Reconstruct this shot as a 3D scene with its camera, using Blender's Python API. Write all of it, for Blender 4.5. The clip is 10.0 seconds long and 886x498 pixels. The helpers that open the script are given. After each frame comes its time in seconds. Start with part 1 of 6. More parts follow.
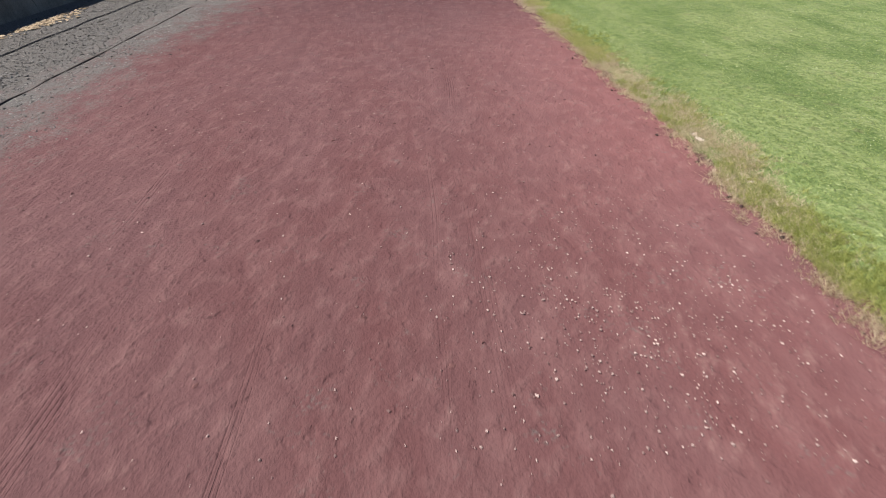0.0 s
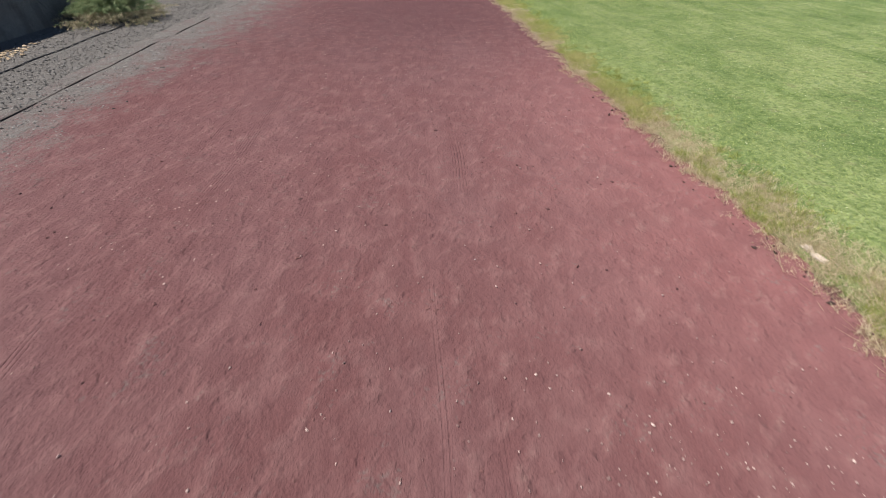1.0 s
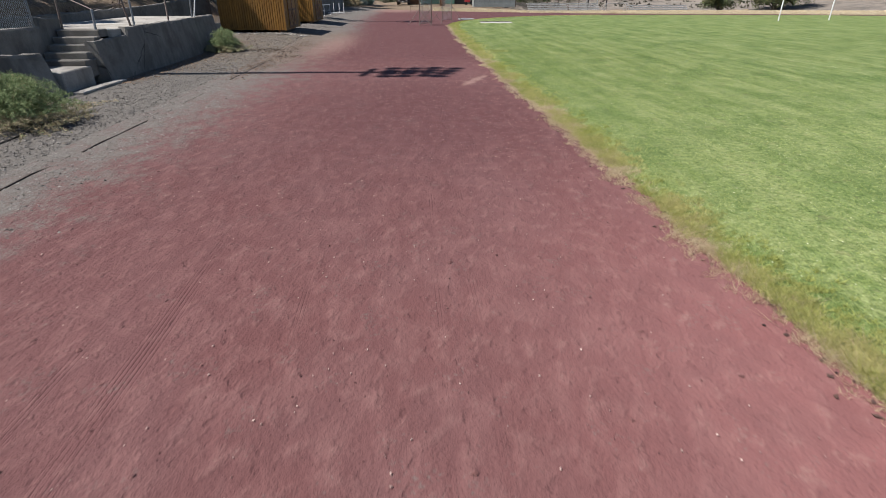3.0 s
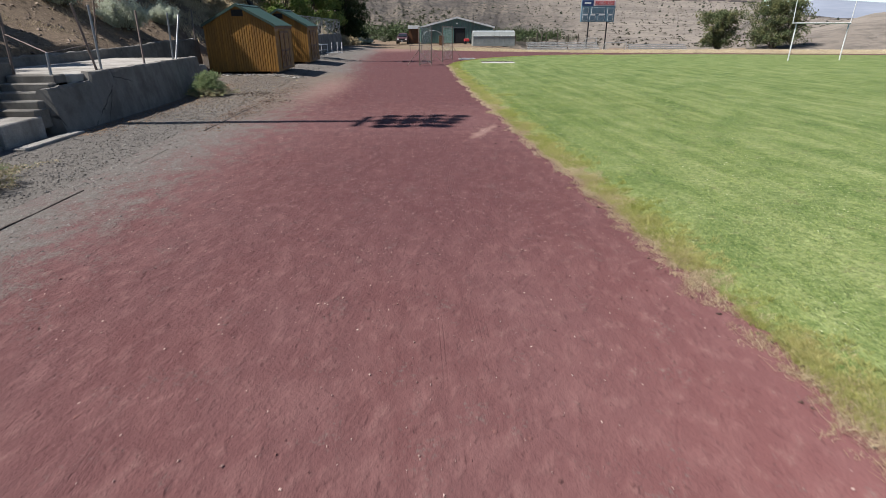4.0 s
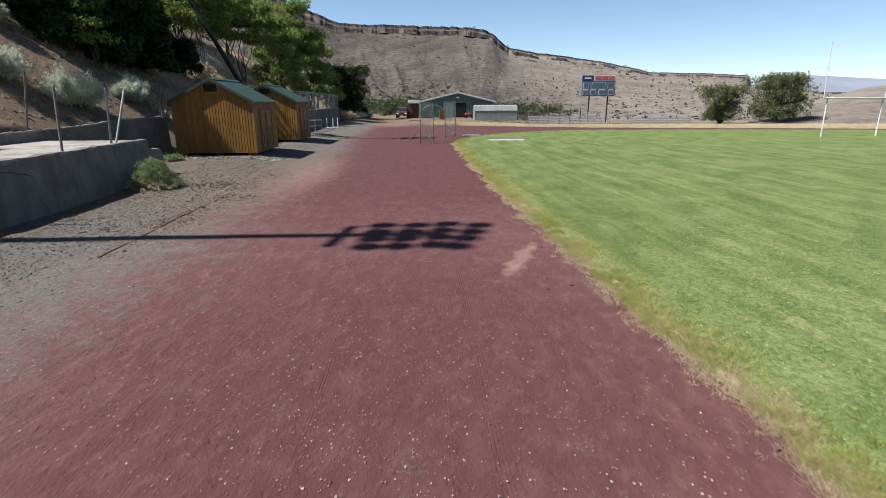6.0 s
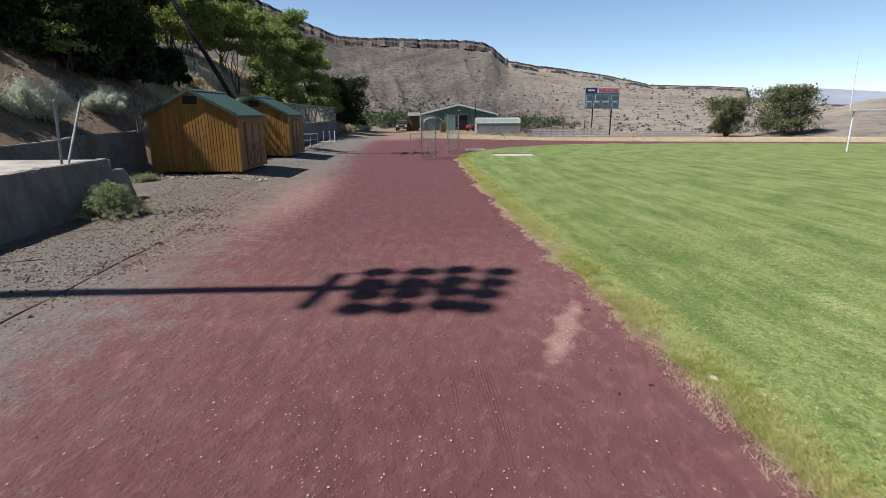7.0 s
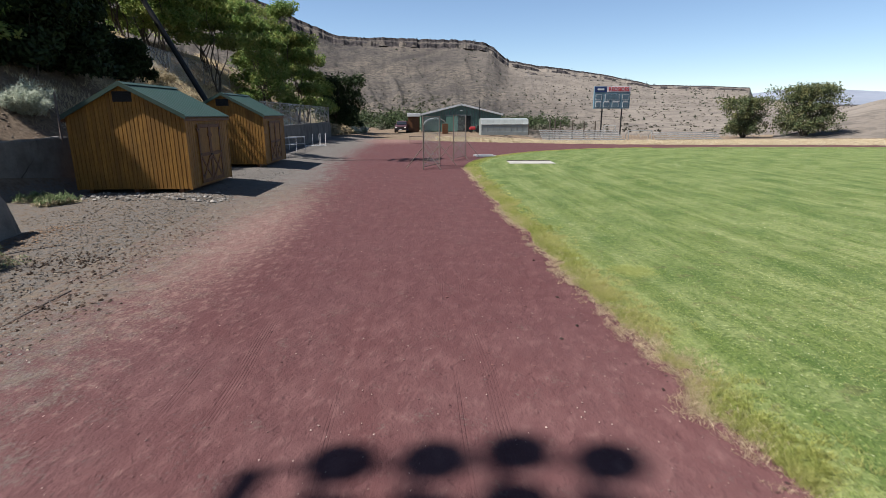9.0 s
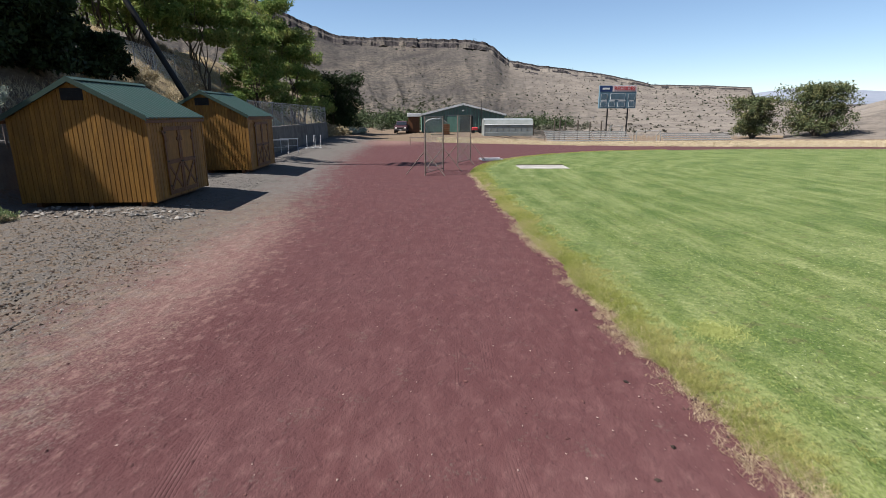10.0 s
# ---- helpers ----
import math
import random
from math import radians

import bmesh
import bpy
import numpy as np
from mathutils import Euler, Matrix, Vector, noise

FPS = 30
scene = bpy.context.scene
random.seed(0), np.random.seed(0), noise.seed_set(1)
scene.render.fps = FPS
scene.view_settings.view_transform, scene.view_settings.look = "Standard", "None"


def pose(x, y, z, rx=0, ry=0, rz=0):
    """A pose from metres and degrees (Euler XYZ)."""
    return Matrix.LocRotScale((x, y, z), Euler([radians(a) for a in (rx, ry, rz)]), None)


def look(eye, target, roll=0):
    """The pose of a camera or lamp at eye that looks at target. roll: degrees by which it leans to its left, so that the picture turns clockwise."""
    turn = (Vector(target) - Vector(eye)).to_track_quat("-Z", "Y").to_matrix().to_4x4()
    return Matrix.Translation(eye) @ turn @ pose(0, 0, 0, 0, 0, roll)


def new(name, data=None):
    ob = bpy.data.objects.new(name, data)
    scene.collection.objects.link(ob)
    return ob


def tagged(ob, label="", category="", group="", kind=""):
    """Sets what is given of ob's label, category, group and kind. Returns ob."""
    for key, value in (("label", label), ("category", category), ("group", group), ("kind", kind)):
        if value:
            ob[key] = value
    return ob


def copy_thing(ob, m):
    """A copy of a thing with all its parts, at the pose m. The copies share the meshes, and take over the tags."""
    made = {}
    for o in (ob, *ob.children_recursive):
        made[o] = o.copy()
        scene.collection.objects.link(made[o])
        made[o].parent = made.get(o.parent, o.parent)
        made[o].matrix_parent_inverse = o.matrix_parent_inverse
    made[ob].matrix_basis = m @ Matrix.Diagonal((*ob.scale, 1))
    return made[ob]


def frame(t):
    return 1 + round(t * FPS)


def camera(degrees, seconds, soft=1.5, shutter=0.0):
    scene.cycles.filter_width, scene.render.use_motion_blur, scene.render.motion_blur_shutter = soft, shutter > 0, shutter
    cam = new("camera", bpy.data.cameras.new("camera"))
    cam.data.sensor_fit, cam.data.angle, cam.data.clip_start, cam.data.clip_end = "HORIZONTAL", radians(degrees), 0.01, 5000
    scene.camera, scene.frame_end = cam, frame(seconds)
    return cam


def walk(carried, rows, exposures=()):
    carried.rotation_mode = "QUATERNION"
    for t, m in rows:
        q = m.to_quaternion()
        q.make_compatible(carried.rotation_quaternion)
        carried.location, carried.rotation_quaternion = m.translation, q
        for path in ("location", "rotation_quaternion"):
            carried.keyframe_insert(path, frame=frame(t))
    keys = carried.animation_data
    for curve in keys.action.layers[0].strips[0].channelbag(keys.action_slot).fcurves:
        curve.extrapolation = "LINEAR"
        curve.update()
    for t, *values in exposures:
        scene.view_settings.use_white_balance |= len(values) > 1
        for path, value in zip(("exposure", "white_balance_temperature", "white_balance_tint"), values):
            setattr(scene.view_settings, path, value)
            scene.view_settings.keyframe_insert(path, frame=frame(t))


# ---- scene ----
cam = camera(80.1, 10.0, soft=0.5, shutter=0.2)
METRES, EYE, TILT, LEAN, TURN = 25.25, 2.5, 0.0, 0.0, -2.3
ROWS = [
    (0.0, 0.0, 0.0, 0.0, -0.06, -34.11, 0.09),
    (0.5, -0.0033, 0.0445, -0.0002, -0.07, -33.44, 0.08),
    (1.0, -0.0037, 0.09, -0.0002, -0.12, -32.55, 0.07),
    (1.5, -0.0061, 0.1346, -0.0004, -0.13, -31.29, 0.07),
    (2.0, -0.0091, 0.1809, 0.0001, -0.18, -29.74, 0.05),
    (2.5, -0.0121, 0.2284, 0.0008, -0.19, -28.08, 0.06),
    (4.0, -0.0212, 0.377, 0.003, -0.41, -22.82, 0.08),
    (4.5, -0.024, 0.4295, 0.004, -0.47, -21.04, 0.1),
    (5.0, -0.0259, 0.4827, 0.0057, -0.5, -19.27, 0.1),
    (5.5, -0.0289, 0.5344, 0.0071, -0.54, -17.48, 0.11),
    (6.0, -0.0317, 0.586, 0.0075, -0.56, -15.69, 0.15),
    (7.5, -0.0418, 0.7391, 0.0103, -0.63, -14.4, 0.16),
    (8.0, -0.0434, 0.7908, 0.011, -0.65, -14.4, 0.17),
    (8.5, -0.0464, 0.843, 0.0109, -0.65, -14.41, 0.19),
    (9.0, -0.0491, 0.8956, 0.0092, -0.64, -14.41, 0.2),
    (9.5, -0.0517, 0.9466, 0.0093, -0.64, -14.43, 0.21),
    (10.0, -0.0549, 0.9982, 0.0099, -0.64, -14.42, 0.22),
]
walk(cam, [(t, pose(0, 0, EYE, TILT, LEAN, TURN) @ pose(METRES * x, METRES * y, METRES * z, 90 + pitch, roll, yaw)) for t, x, y, z, yaw, pitch, roll in ROWS])

# ---- world, sun ----
SX, SY = 0.70, 0.14            # a shadow's shift in metres for each metre of height
world = bpy.data.worlds.new("sky")
scene.world = world
world.use_nodes = True
wn = world.node_tree
sky = wn.nodes.new("ShaderNodeTexSky")
sky.sky_type = 'NISHITA'
sky.sun_disc = False
sky.sun_elevation = math.atan2(1, math.hypot(SX, SY))
sky.sun_rotation = math.atan2(-SX, -SY)
sky.altitude, sky.air_density, sky.dust_density, sky.ozone_density = 2000, 1.0, 0.4, 2.2
wn.links.new(sky.outputs[0], wn.nodes["Background"].inputs[0])
wn.nodes["Background"].inputs[1].default_value = 0.058
sun = new("sun", bpy.data.lights.new("sun", "SUN"))
sun.data.energy, sun.data.angle, sun.data.color = 5.0, radians(0.53), (1.0, 0.965, 0.93)
sun.matrix_world = look((-SX * 50, -SY * 50, 50), (0, 0, 0))
scene.view_settings.exposure = 1.33


# ---- materials ----
def lin(c):
    return tuple(v / 12.92 if v <= 0.04045 else ((v + 0.055) / 1.055) ** 2.4 for v in c)


class Nodes:
    """Small helper round one material's node tree."""

    def __init__(self, name, rough=0.8, metal=0.0, spec=0.3):
        self.mat = bpy.data.materials.new(name)
        self.mat.use_nodes = True
        self.t = self.mat.node_tree
        self.b = self.t.nodes["Principled BSDF"]
        self.b.inputs["Roughness"].default_value = rough
        self.b.inputs["Metallic"].default_value = metal
        self.b.inputs["Specular IOR Level"].default_value = spec
        self.b.inputs["Diffuse Roughness"].default_value = 0.35 if rough > 0.85 else 0.0

    def add(self, kind):
        return self.t.nodes.new(kind)

    def link(self, a, b):
        self.t.links.new(a, b)

    def place(self, stretch=(1, 1, 1), local=False, turn=0):
        if local:
            src = self.add("ShaderNodeTexCoord").outputs["Object"]
        else:
            src = self.add("ShaderNodeNewGeometry").outputs["Position"]
        m = self.add("ShaderNodeMapping")
        if turn:
            t = self.add("ShaderNodeMapping")
            t.inputs["Rotation"].default_value = (0, 0, radians(turn))
            self.link(src, t.inputs["Vector"])
            src = t.outputs[0]
        m.inputs["Scale"].default_value = stretch
        self.link(src, m.inputs["Vector"])
        return m.outputs[0]

    def noise(self, scale, detail=4, stretch=(1, 1, 1), local=False, lo=0.3, hi=0.7, rough=0.55, turn=0):
        n = self.add("ShaderNodeTexNoise")
        n.inputs["Scale"].default_value = scale
        n.inputs["Detail"].default_value = detail
        n.inputs["Roughness"].default_value = rough
        self.link(self.place(stretch, local, turn), n.inputs["Vector"])
        return self.ramp(n.outputs["Fac"], lo, hi)

    def ramp(self, v, lo, hi, a=0.0, b=1.0):
        r = self.add("ShaderNodeMapRange")
        for i, x in enumerate((lo, hi, a, b)):
            r.inputs[i + 1].default_value = x
        self.link(v, r.inputs[0])
        return r.outputs[0]

    def math(self, op, a, b=0.0):
        n = self.add("ShaderNodeMath")
        n.operation = op
        for i, v in enumerate((a, b)):
            if isinstance(v, (int, float)):
                n.inputs[i].default_value = v
            else:
                self.link(v, n.inputs[i])
        return n.outputs[0]

    def mix(self, f, a, b, kind="MIX"):
        n = self.add("ShaderNodeMix")
        n.data_type, n.blend_type = "RGBA", kind
        for sock, v in ((n.inputs[0], f), (n.inputs[6], a), (n.inputs[7], b)):
            if isinstance(v, (int, float)):
                sock.default_value = v
            elif isinstance(v, tuple):
                sock.default_value = (*v, 1)
            else:
                self.link(v, sock)
        return n.outputs[2]

    def attr(self, name):
        n = self.add("ShaderNodeAttribute")
        n.attribute_name = name
        return n.outputs["Fac"]

    def rand(self):
        return self.add("ShaderNodeNewGeometry").outputs["Random Per Island"]

    def orand(self):
        return self.add("ShaderNodeObjectInfo").outputs["Random"]

    def color(self, c):
        if isinstance(c, tuple):
            self.b.inputs["Base Color"].default_value = (*c, 1)
        else:
            self.link(c, self.b.inputs["Base Color"])
        return self

    def bump(self, h, dist=0.01, strength=0.6):
        n = self.add("ShaderNodeBump")
        n.inputs["Distance"].default_value = dist
        n.inputs["Strength"].default_value = strength
        self.link(h, n.inputs["Height"])
        self.link(n.outputs[0], self.b.inputs["Normal"])
        return self


def plain(name, a, b, scale=6.0, rough=0.7, metal=0.0, spec=0.3, bump=0.004, local=True, dirt=None, stretch=(1, 1, 1)):
    """Paint, metal, concrete and the like: two tones at a fine and a coarse scale."""
    n = Nodes(name, rough, metal, spec)
    fine = n.noise(scale * 8, 5, stretch, local)
    coarse = n.noise(scale * 0.7, 4, stretch, local, 0.35, 0.65)
    c = n.mix(fine, a, b)
    c = n.mix(n.math("MULTIPLY", coarse, 0.55), c, dirt or tuple(0.6 * v for v in a))
    n.color(c)
    if bump:
        n.bump(fine, bump)
    return n.mat


def leafy(name, a, b, trans=0.25, spray=None):
    """Leaves: each its own tone; with spray, whole sprays turn towards that tone."""
    n = Nodes(name, 0.75, 0, 0.2)
    c = n.mix(n.rand(), a, b)
    if spray:
        c = n.mix(n.math("MULTIPLY", n.noise(0.75, 4, lo=0.46, hi=0.62), 0.75), c, spray)
    n.color(c)
    tr = n.add("ShaderNodeBsdfTranslucent")
    n.link(c, tr.inputs[0])
    ms = n.add("ShaderNodeMixShader")
    ms.inputs[0].default_value = trans
    n.link(n.b.outputs[0], ms.inputs[1])
    n.link(tr.outputs[0], ms.inputs[2])
    n.link(ms.outputs[0], n.t.nodes["Material Output"].inputs["Surface"])
    return n.mat


def ground_mat():
    """Crushed basalt gravel, bare brown earth and straw-coloured dry grass, by three painted zones."""
    n = Nodes("gravel_and_dirt", 0.95, 0, 0.1)
    fine = n.noise(55, 3, lo=0.25, hi=0.75)
    mid = n.noise(7, 5)
    big = n.noise(0.5, 4)
    lump = n.noise(19, 4, lo=0.38, hi=0.66)
    grav = n.mix(fine, (0.046, 0.0425, 0.040), (0.190, 0.177, 0.163))
    grav = n.mix(n.math("MULTIPLY", mid, 0.45), grav, (0.0628, 0.0499, 0.0389))
    dirt = n.mix(mid, (0.098, 0.071, 0.050), (0.215, 0.163, 0.115))
    dirt = n.mix(n.math("MULTIPLY", fine, 0.5), dirt, (0.046, 0.0287, 0.0162))
    straw = n.mix(fine, (0.23, 0.175, 0.10), (0.40, 0.325, 0.205))
    straw = n.mix(n.math("MULTIPLY", big, 0.5), straw, (0.15, 0.122, 0.077))
    c = n.mix(n.ramp(n.math("ADD", n.attr("gravel"), n.math("MULTIPLY", n.math("SUBTRACT", mid, 0.5), 0.7)), 0.3, 0.7), dirt, grav)
    c = n.mix(n.ramp(n.math("ADD", n.attr("dry"), n.math("MULTIPLY", n.math("SUBTRACT", mid, 0.5), 0.8)), 0.35, 0.65), c, straw)
    c = n.mix(n.math("MULTIPLY", lump, 0.22), c, (0.030, 0.025, 0.021))
    n.color(c).bump(n.math("SUBTRACT", n.math("ADD", fine, mid), n.math("MULTIPLY", lump, 0.7)), 0.016, 0.8)
    return n.mat


def track_mat():
    """Red cinder with soft scuffs, pocks and tyre lines, fading into grey gravel at its outer margin."""
    n = Nodes("red_cinder", 0.9, 0, 0.12)
    fine = n.noise(90, 4, lo=0.3, hi=0.7)
    grit = n.noise(32, 3, lo=0.35, hi=0.68)
    scuff = n.noise(4.2, 3, (1, 0.42, 1), lo=0.46, hi=0.68, rough=0.5)
    scuff2 = n.noise(7.5, 3, (1, 0.6, 1), lo=0.5, hi=0.7, rough=0.5, turn=20)
    blot = n.noise(2.3, 7, (1, 0.75, 1), lo=0.4, hi=0.66, rough=0.62)
    mauve = n.noise(0.8, 5, (1, 0.5, 1), lo=0.42, hi=0.62)
    big = n.noise(0.22, 5, (1, 0.5, 1), lo=0.4, hi=0.62)
    dent = n.noise(8.5, 3, (1, 0.8, 1), lo=0.60, hi=0.70, rough=0.45)
    crumb = n.noise(26, 2, (1, 0.8, 1), lo=0.66, hi=0.74)
    drag = n.noise(5, 5, (2.6, 0.06, 1), lo=0.46, hi=0.66)
    c = n.mix(fine, (0.058, 0.0236, 0.0236), (0.083, 0.0358, 0.0346))
    c = n.mix(n.math("MULTIPLY", mauve, 0.55), c, (0.079, 0.0405, 0.0405))
    c = n.mix(n.math("MULTIPLY", big, 0.35), c, (0.104, 0.0555, 0.0545))
    c = n.mix(n.math("MULTIPLY", grit, 0.20), c, (0.055, 0.0228, 0.0228))
    c = n.mix(n.math("MULTIPLY", scuff, 0.42), c, (0.116, 0.060, 0.0565))
    c = n.mix(n.math("MULTIPLY", scuff2, 0.30), c, (0.138, 0.077, 0.071))
    c = n.mix(n.math("MULTIPLY", drag, n.math("ADD", 0.06, n.math("MULTIPLY", n.attr("rake"), 0.25))), c, (0.0601, 0.0251, 0.0252))
    c = n.mix(n.math("MULTIPLY", dent, 0.2), c, (0.046, 0.0195, 0.020))
    c = n.mix(n.math("MULTIPLY", crumb, 0.32), c, (0.034, 0.0145, 0.0145))
    # tyre lines: narrow bundles that run along the track, broken here and there
    sep = n.add("ShaderNodeSeparateXYZ")
    n.link(n.place(), sep.inputs[0])
    sway = n.math("MULTIPLY", n.math("SUBTRACT", n.noise(0.13, 2, (0, 1, 0), lo=0, hi=1), 0.5), 0.5)
    across = n.math("ADD", sep.outputs[0], sway)
    groove = n.ramp(n.math("SINE", n.math("MULTIPLY", across, 6.283 / 0.034)), 0.1, 0.8)
    lane = None
    for x0, w in ((0.42, 0.085), (0.06, 0.03), (-2.25, 0.10), (-2.75, 0.06), (-1.15, 0.04)):
        m = n.ramp(n.math("ABSOLUTE", n.math("SUBTRACT", across, x0)), w * 0.75, w, 1.0, 0.0)
        lane = m if lane is None else n.math("MAXIMUM", lane, m)
    tread = n.math("MULTIPLY", n.math("MULTIPLY", lane, groove), n.noise(0.7, 4, (1, 0.5, 1), lo=0.48, hi=0.66))
    c = n.mix(n.math("MULTIPLY", tread, 0.36), c, (0.046, 0.0198, 0.0198))
    # near right cinder brighter and redder: sunlight thrown back, put into the colour
    c = n.mix(n.math("MULTIPLY", n.attr("hotspot"), n.ramp(blot, 0.0, 1.0, 0.6, 1.0)), c, (0.178, 0.071, 0.067))
    damp = n.math("ADD", n.attr("damp"), n.math("MULTIPLY", n.math("SUBTRACT", blot, 0.5), 0.3))
    c = n.mix(n.math("MULTIPLY", n.ramp(damp, 0.1, 0.95), 0.74), c, n.mix(n.math("MULTIPLY", n.math("ADD", scuff, scuff2), 0.3), (0.051, 0.0196, 0.0205), (0.079, 0.036, 0.036)))
    grav = n.mix(fine, (0.040, 0.037, 0.0345), (0.170, 0.158, 0.145))
    mid = n.noise(7, 5)
    grav = n.mix(n.math("MULTIPLY", mid, 0.45), grav, (0.0628, 0.0499, 0.0389))
    dirt = n.mix(mid, (0.0755, 0.0534, 0.0368), (0.169, 0.127, 0.0887))
    grav = n.mix(n.math("MULTIPLY", n.attr("earth"), n.ramp(mid, 0.1, 0.9, 0.2, 1.0)), grav, n.mix(n.math("MULTIPLY", fine, 0.5), dirt, (0.046, 0.0287, 0.0162)))
    grav = n.mix(n.math("MULTIPLY", n.noise(19, 4, lo=0.38, hi=0.66), 0.22), grav, (0.030, 0.025, 0.021))
    edge = n.math("ADD", n.attr("gravel"), n.math("MULTIPLY", n.math("SUBTRACT", blot, 0.5), 0.5))
    edge = n.math("ADD", edge, n.math("MULTIPLY", n.math("SUBTRACT", grit, 0.5), 0.55))
    c = n.mix(n.ramp(edge, 0.2, 0.9), c, grav)
    dust_glare = n.math("ADD", n.attr("dust_glare"), n.math("ADD", n.math("MULTIPLY", n.math("SUBTRACT", scuff2, 0.5), 0.35), n.math("MULTIPLY", n.math("SUBTRACT", grit, 0.5), 0.35)))
    c = n.mix(n.math("MULTIPLY", n.ramp(dust_glare, 0.15, 1.0), 0.72), c, (0.180, 0.115, 0.097))
    h = n.math("ADD", n.math("MULTIPLY", fine, 0.12), n.math("ADD", blot, n.math("MULTIPLY", scuff2, 0.5)))
    h = n.math("SUBTRACT", h, n.math("ADD", n.math("MULTIPLY", dent, 0.5), n.math("ADD", n.math("MULTIPLY", grit, 0.25), n.math("MULTIPLY", tread, 0.3))))
    n.color(c).bump(h, 0.02, 0.8)
    return n.mat


def turf_mat():
    """Mown grass: fine tufts with painted highlights, pale clippings, mowing rows along the outline, a bare red-brown
    rim.
    """
    n = Nodes("mown_turf", 0.9, 0, 0.15)
    fine = n.noise(60, 3, lo=0.3, hi=0.7)
    clump = n.noise(4, 5, lo=0.35, hi=0.65)
    big = n.noise(0.35, 4, (1, 0.35, 1), lo=0.35, hi=0.65)
    c = n.mix(fine, (0.046, 0.071, 0.0145), (0.112, 0.148, 0.039))
    c = n.mix(n.math("MULTIPLY", clump, 0.4), c, (0.140, 0.162, 0.055))
    c = n.mix(n.math("MULTIPLY", big, 0.55), c, (0.066, 0.104, 0.0235))
    c = n.mix(n.math("MULTIPLY", n.attr("worn"), n.ramp(clump, 0.0, 1.0, 0.15, 0.5)), c, (0.225, 0.280, 0.112))
    rows = n.add("ShaderNodeCombineXYZ")
    n.link(n.math("MULTIPLY", n.attr("inward"), 2.6), rows.inputs[0])
    n.link(n.math("MULTIPLY", n.attr("along"), 0.13), rows.inputs[1])
    sn = n.add("ShaderNodeTexNoise")
    sn.inputs["Scale"].default_value = 1.0
    sn.inputs["Detail"].default_value = 7
    sn.inputs["Roughness"].default_value = 0.62
    n.link(rows.outputs[0], sn.inputs["Vector"])
    streak = n.ramp(sn.outputs["Fac"], 0.42, 0.64)
    c = n.mix(n.math("MULTIPLY", streak, 0.72), c, (0.200, 0.225, 0.092))
    pale = n.noise(1.6, 5, (1, 0.5, 1), lo=0.48, hi=0.66, turn=-20)
    c = n.mix(n.math("MULTIPLY", pale, 0.5), c, (0.205, 0.230, 0.098))
    patch = n.noise(0.9, 6, (1, 0.55, 1), lo=0.47, hi=0.64, turn=12)
    c = n.mix(n.math("MULTIPLY", patch, 0.6), c, (0.045, 0.083, 0.0175))
    tuft = n.noise(11, 4, (1, 0.8, 1), lo=0.48, hi=0.62)
    c = n.mix(n.math("MULTIPLY", tuft, 0.5), c, (0.040, 0.073, 0.0145))
    tuft2 = n.noise(24, 3, lo=0.5, hi=0.62)
    c = n.mix(n.math("MULTIPLY", tuft2, 0.45), c, (0.038, 0.068, 0.0135))
    # sunlit tuft tips: small highlights put into the colour
    lit = n.noise(17, 3, lo=0.58, hi=0.68)
    c = n.mix(n.math("MULTIPLY", lit, 0.5), c, (0.29, 0.33, 0.14))
    c = n.mix(n.math("MULTIPLY", n.attr("fade"), n.ramp(clump, 0.0, 1.0, 0.3, 0.9)), c, n.mix(fine, (0.115, 0.128, 0.040), (0.215, 0.208, 0.080)))
    c = n.mix(n.ramp(n.math("ADD", n.attr("dry"), n.math("MULTIPLY", n.math("SUBTRACT", clump, 0.5), 0.9)), 0.35, 0.8), c, n.mix(fine, (0.062, 0.027, 0.025), (0.118, 0.06, 0.052)))
    h = n.math("SUBTRACT", n.math("ADD", fine, n.math("MULTIPLY", lit, 0.8)), n.math("MULTIPLY", n.math("ADD", tuft, tuft2), 0.7))
    n.color(c).bump(h, 0.022, 0.8)
    return n.mat


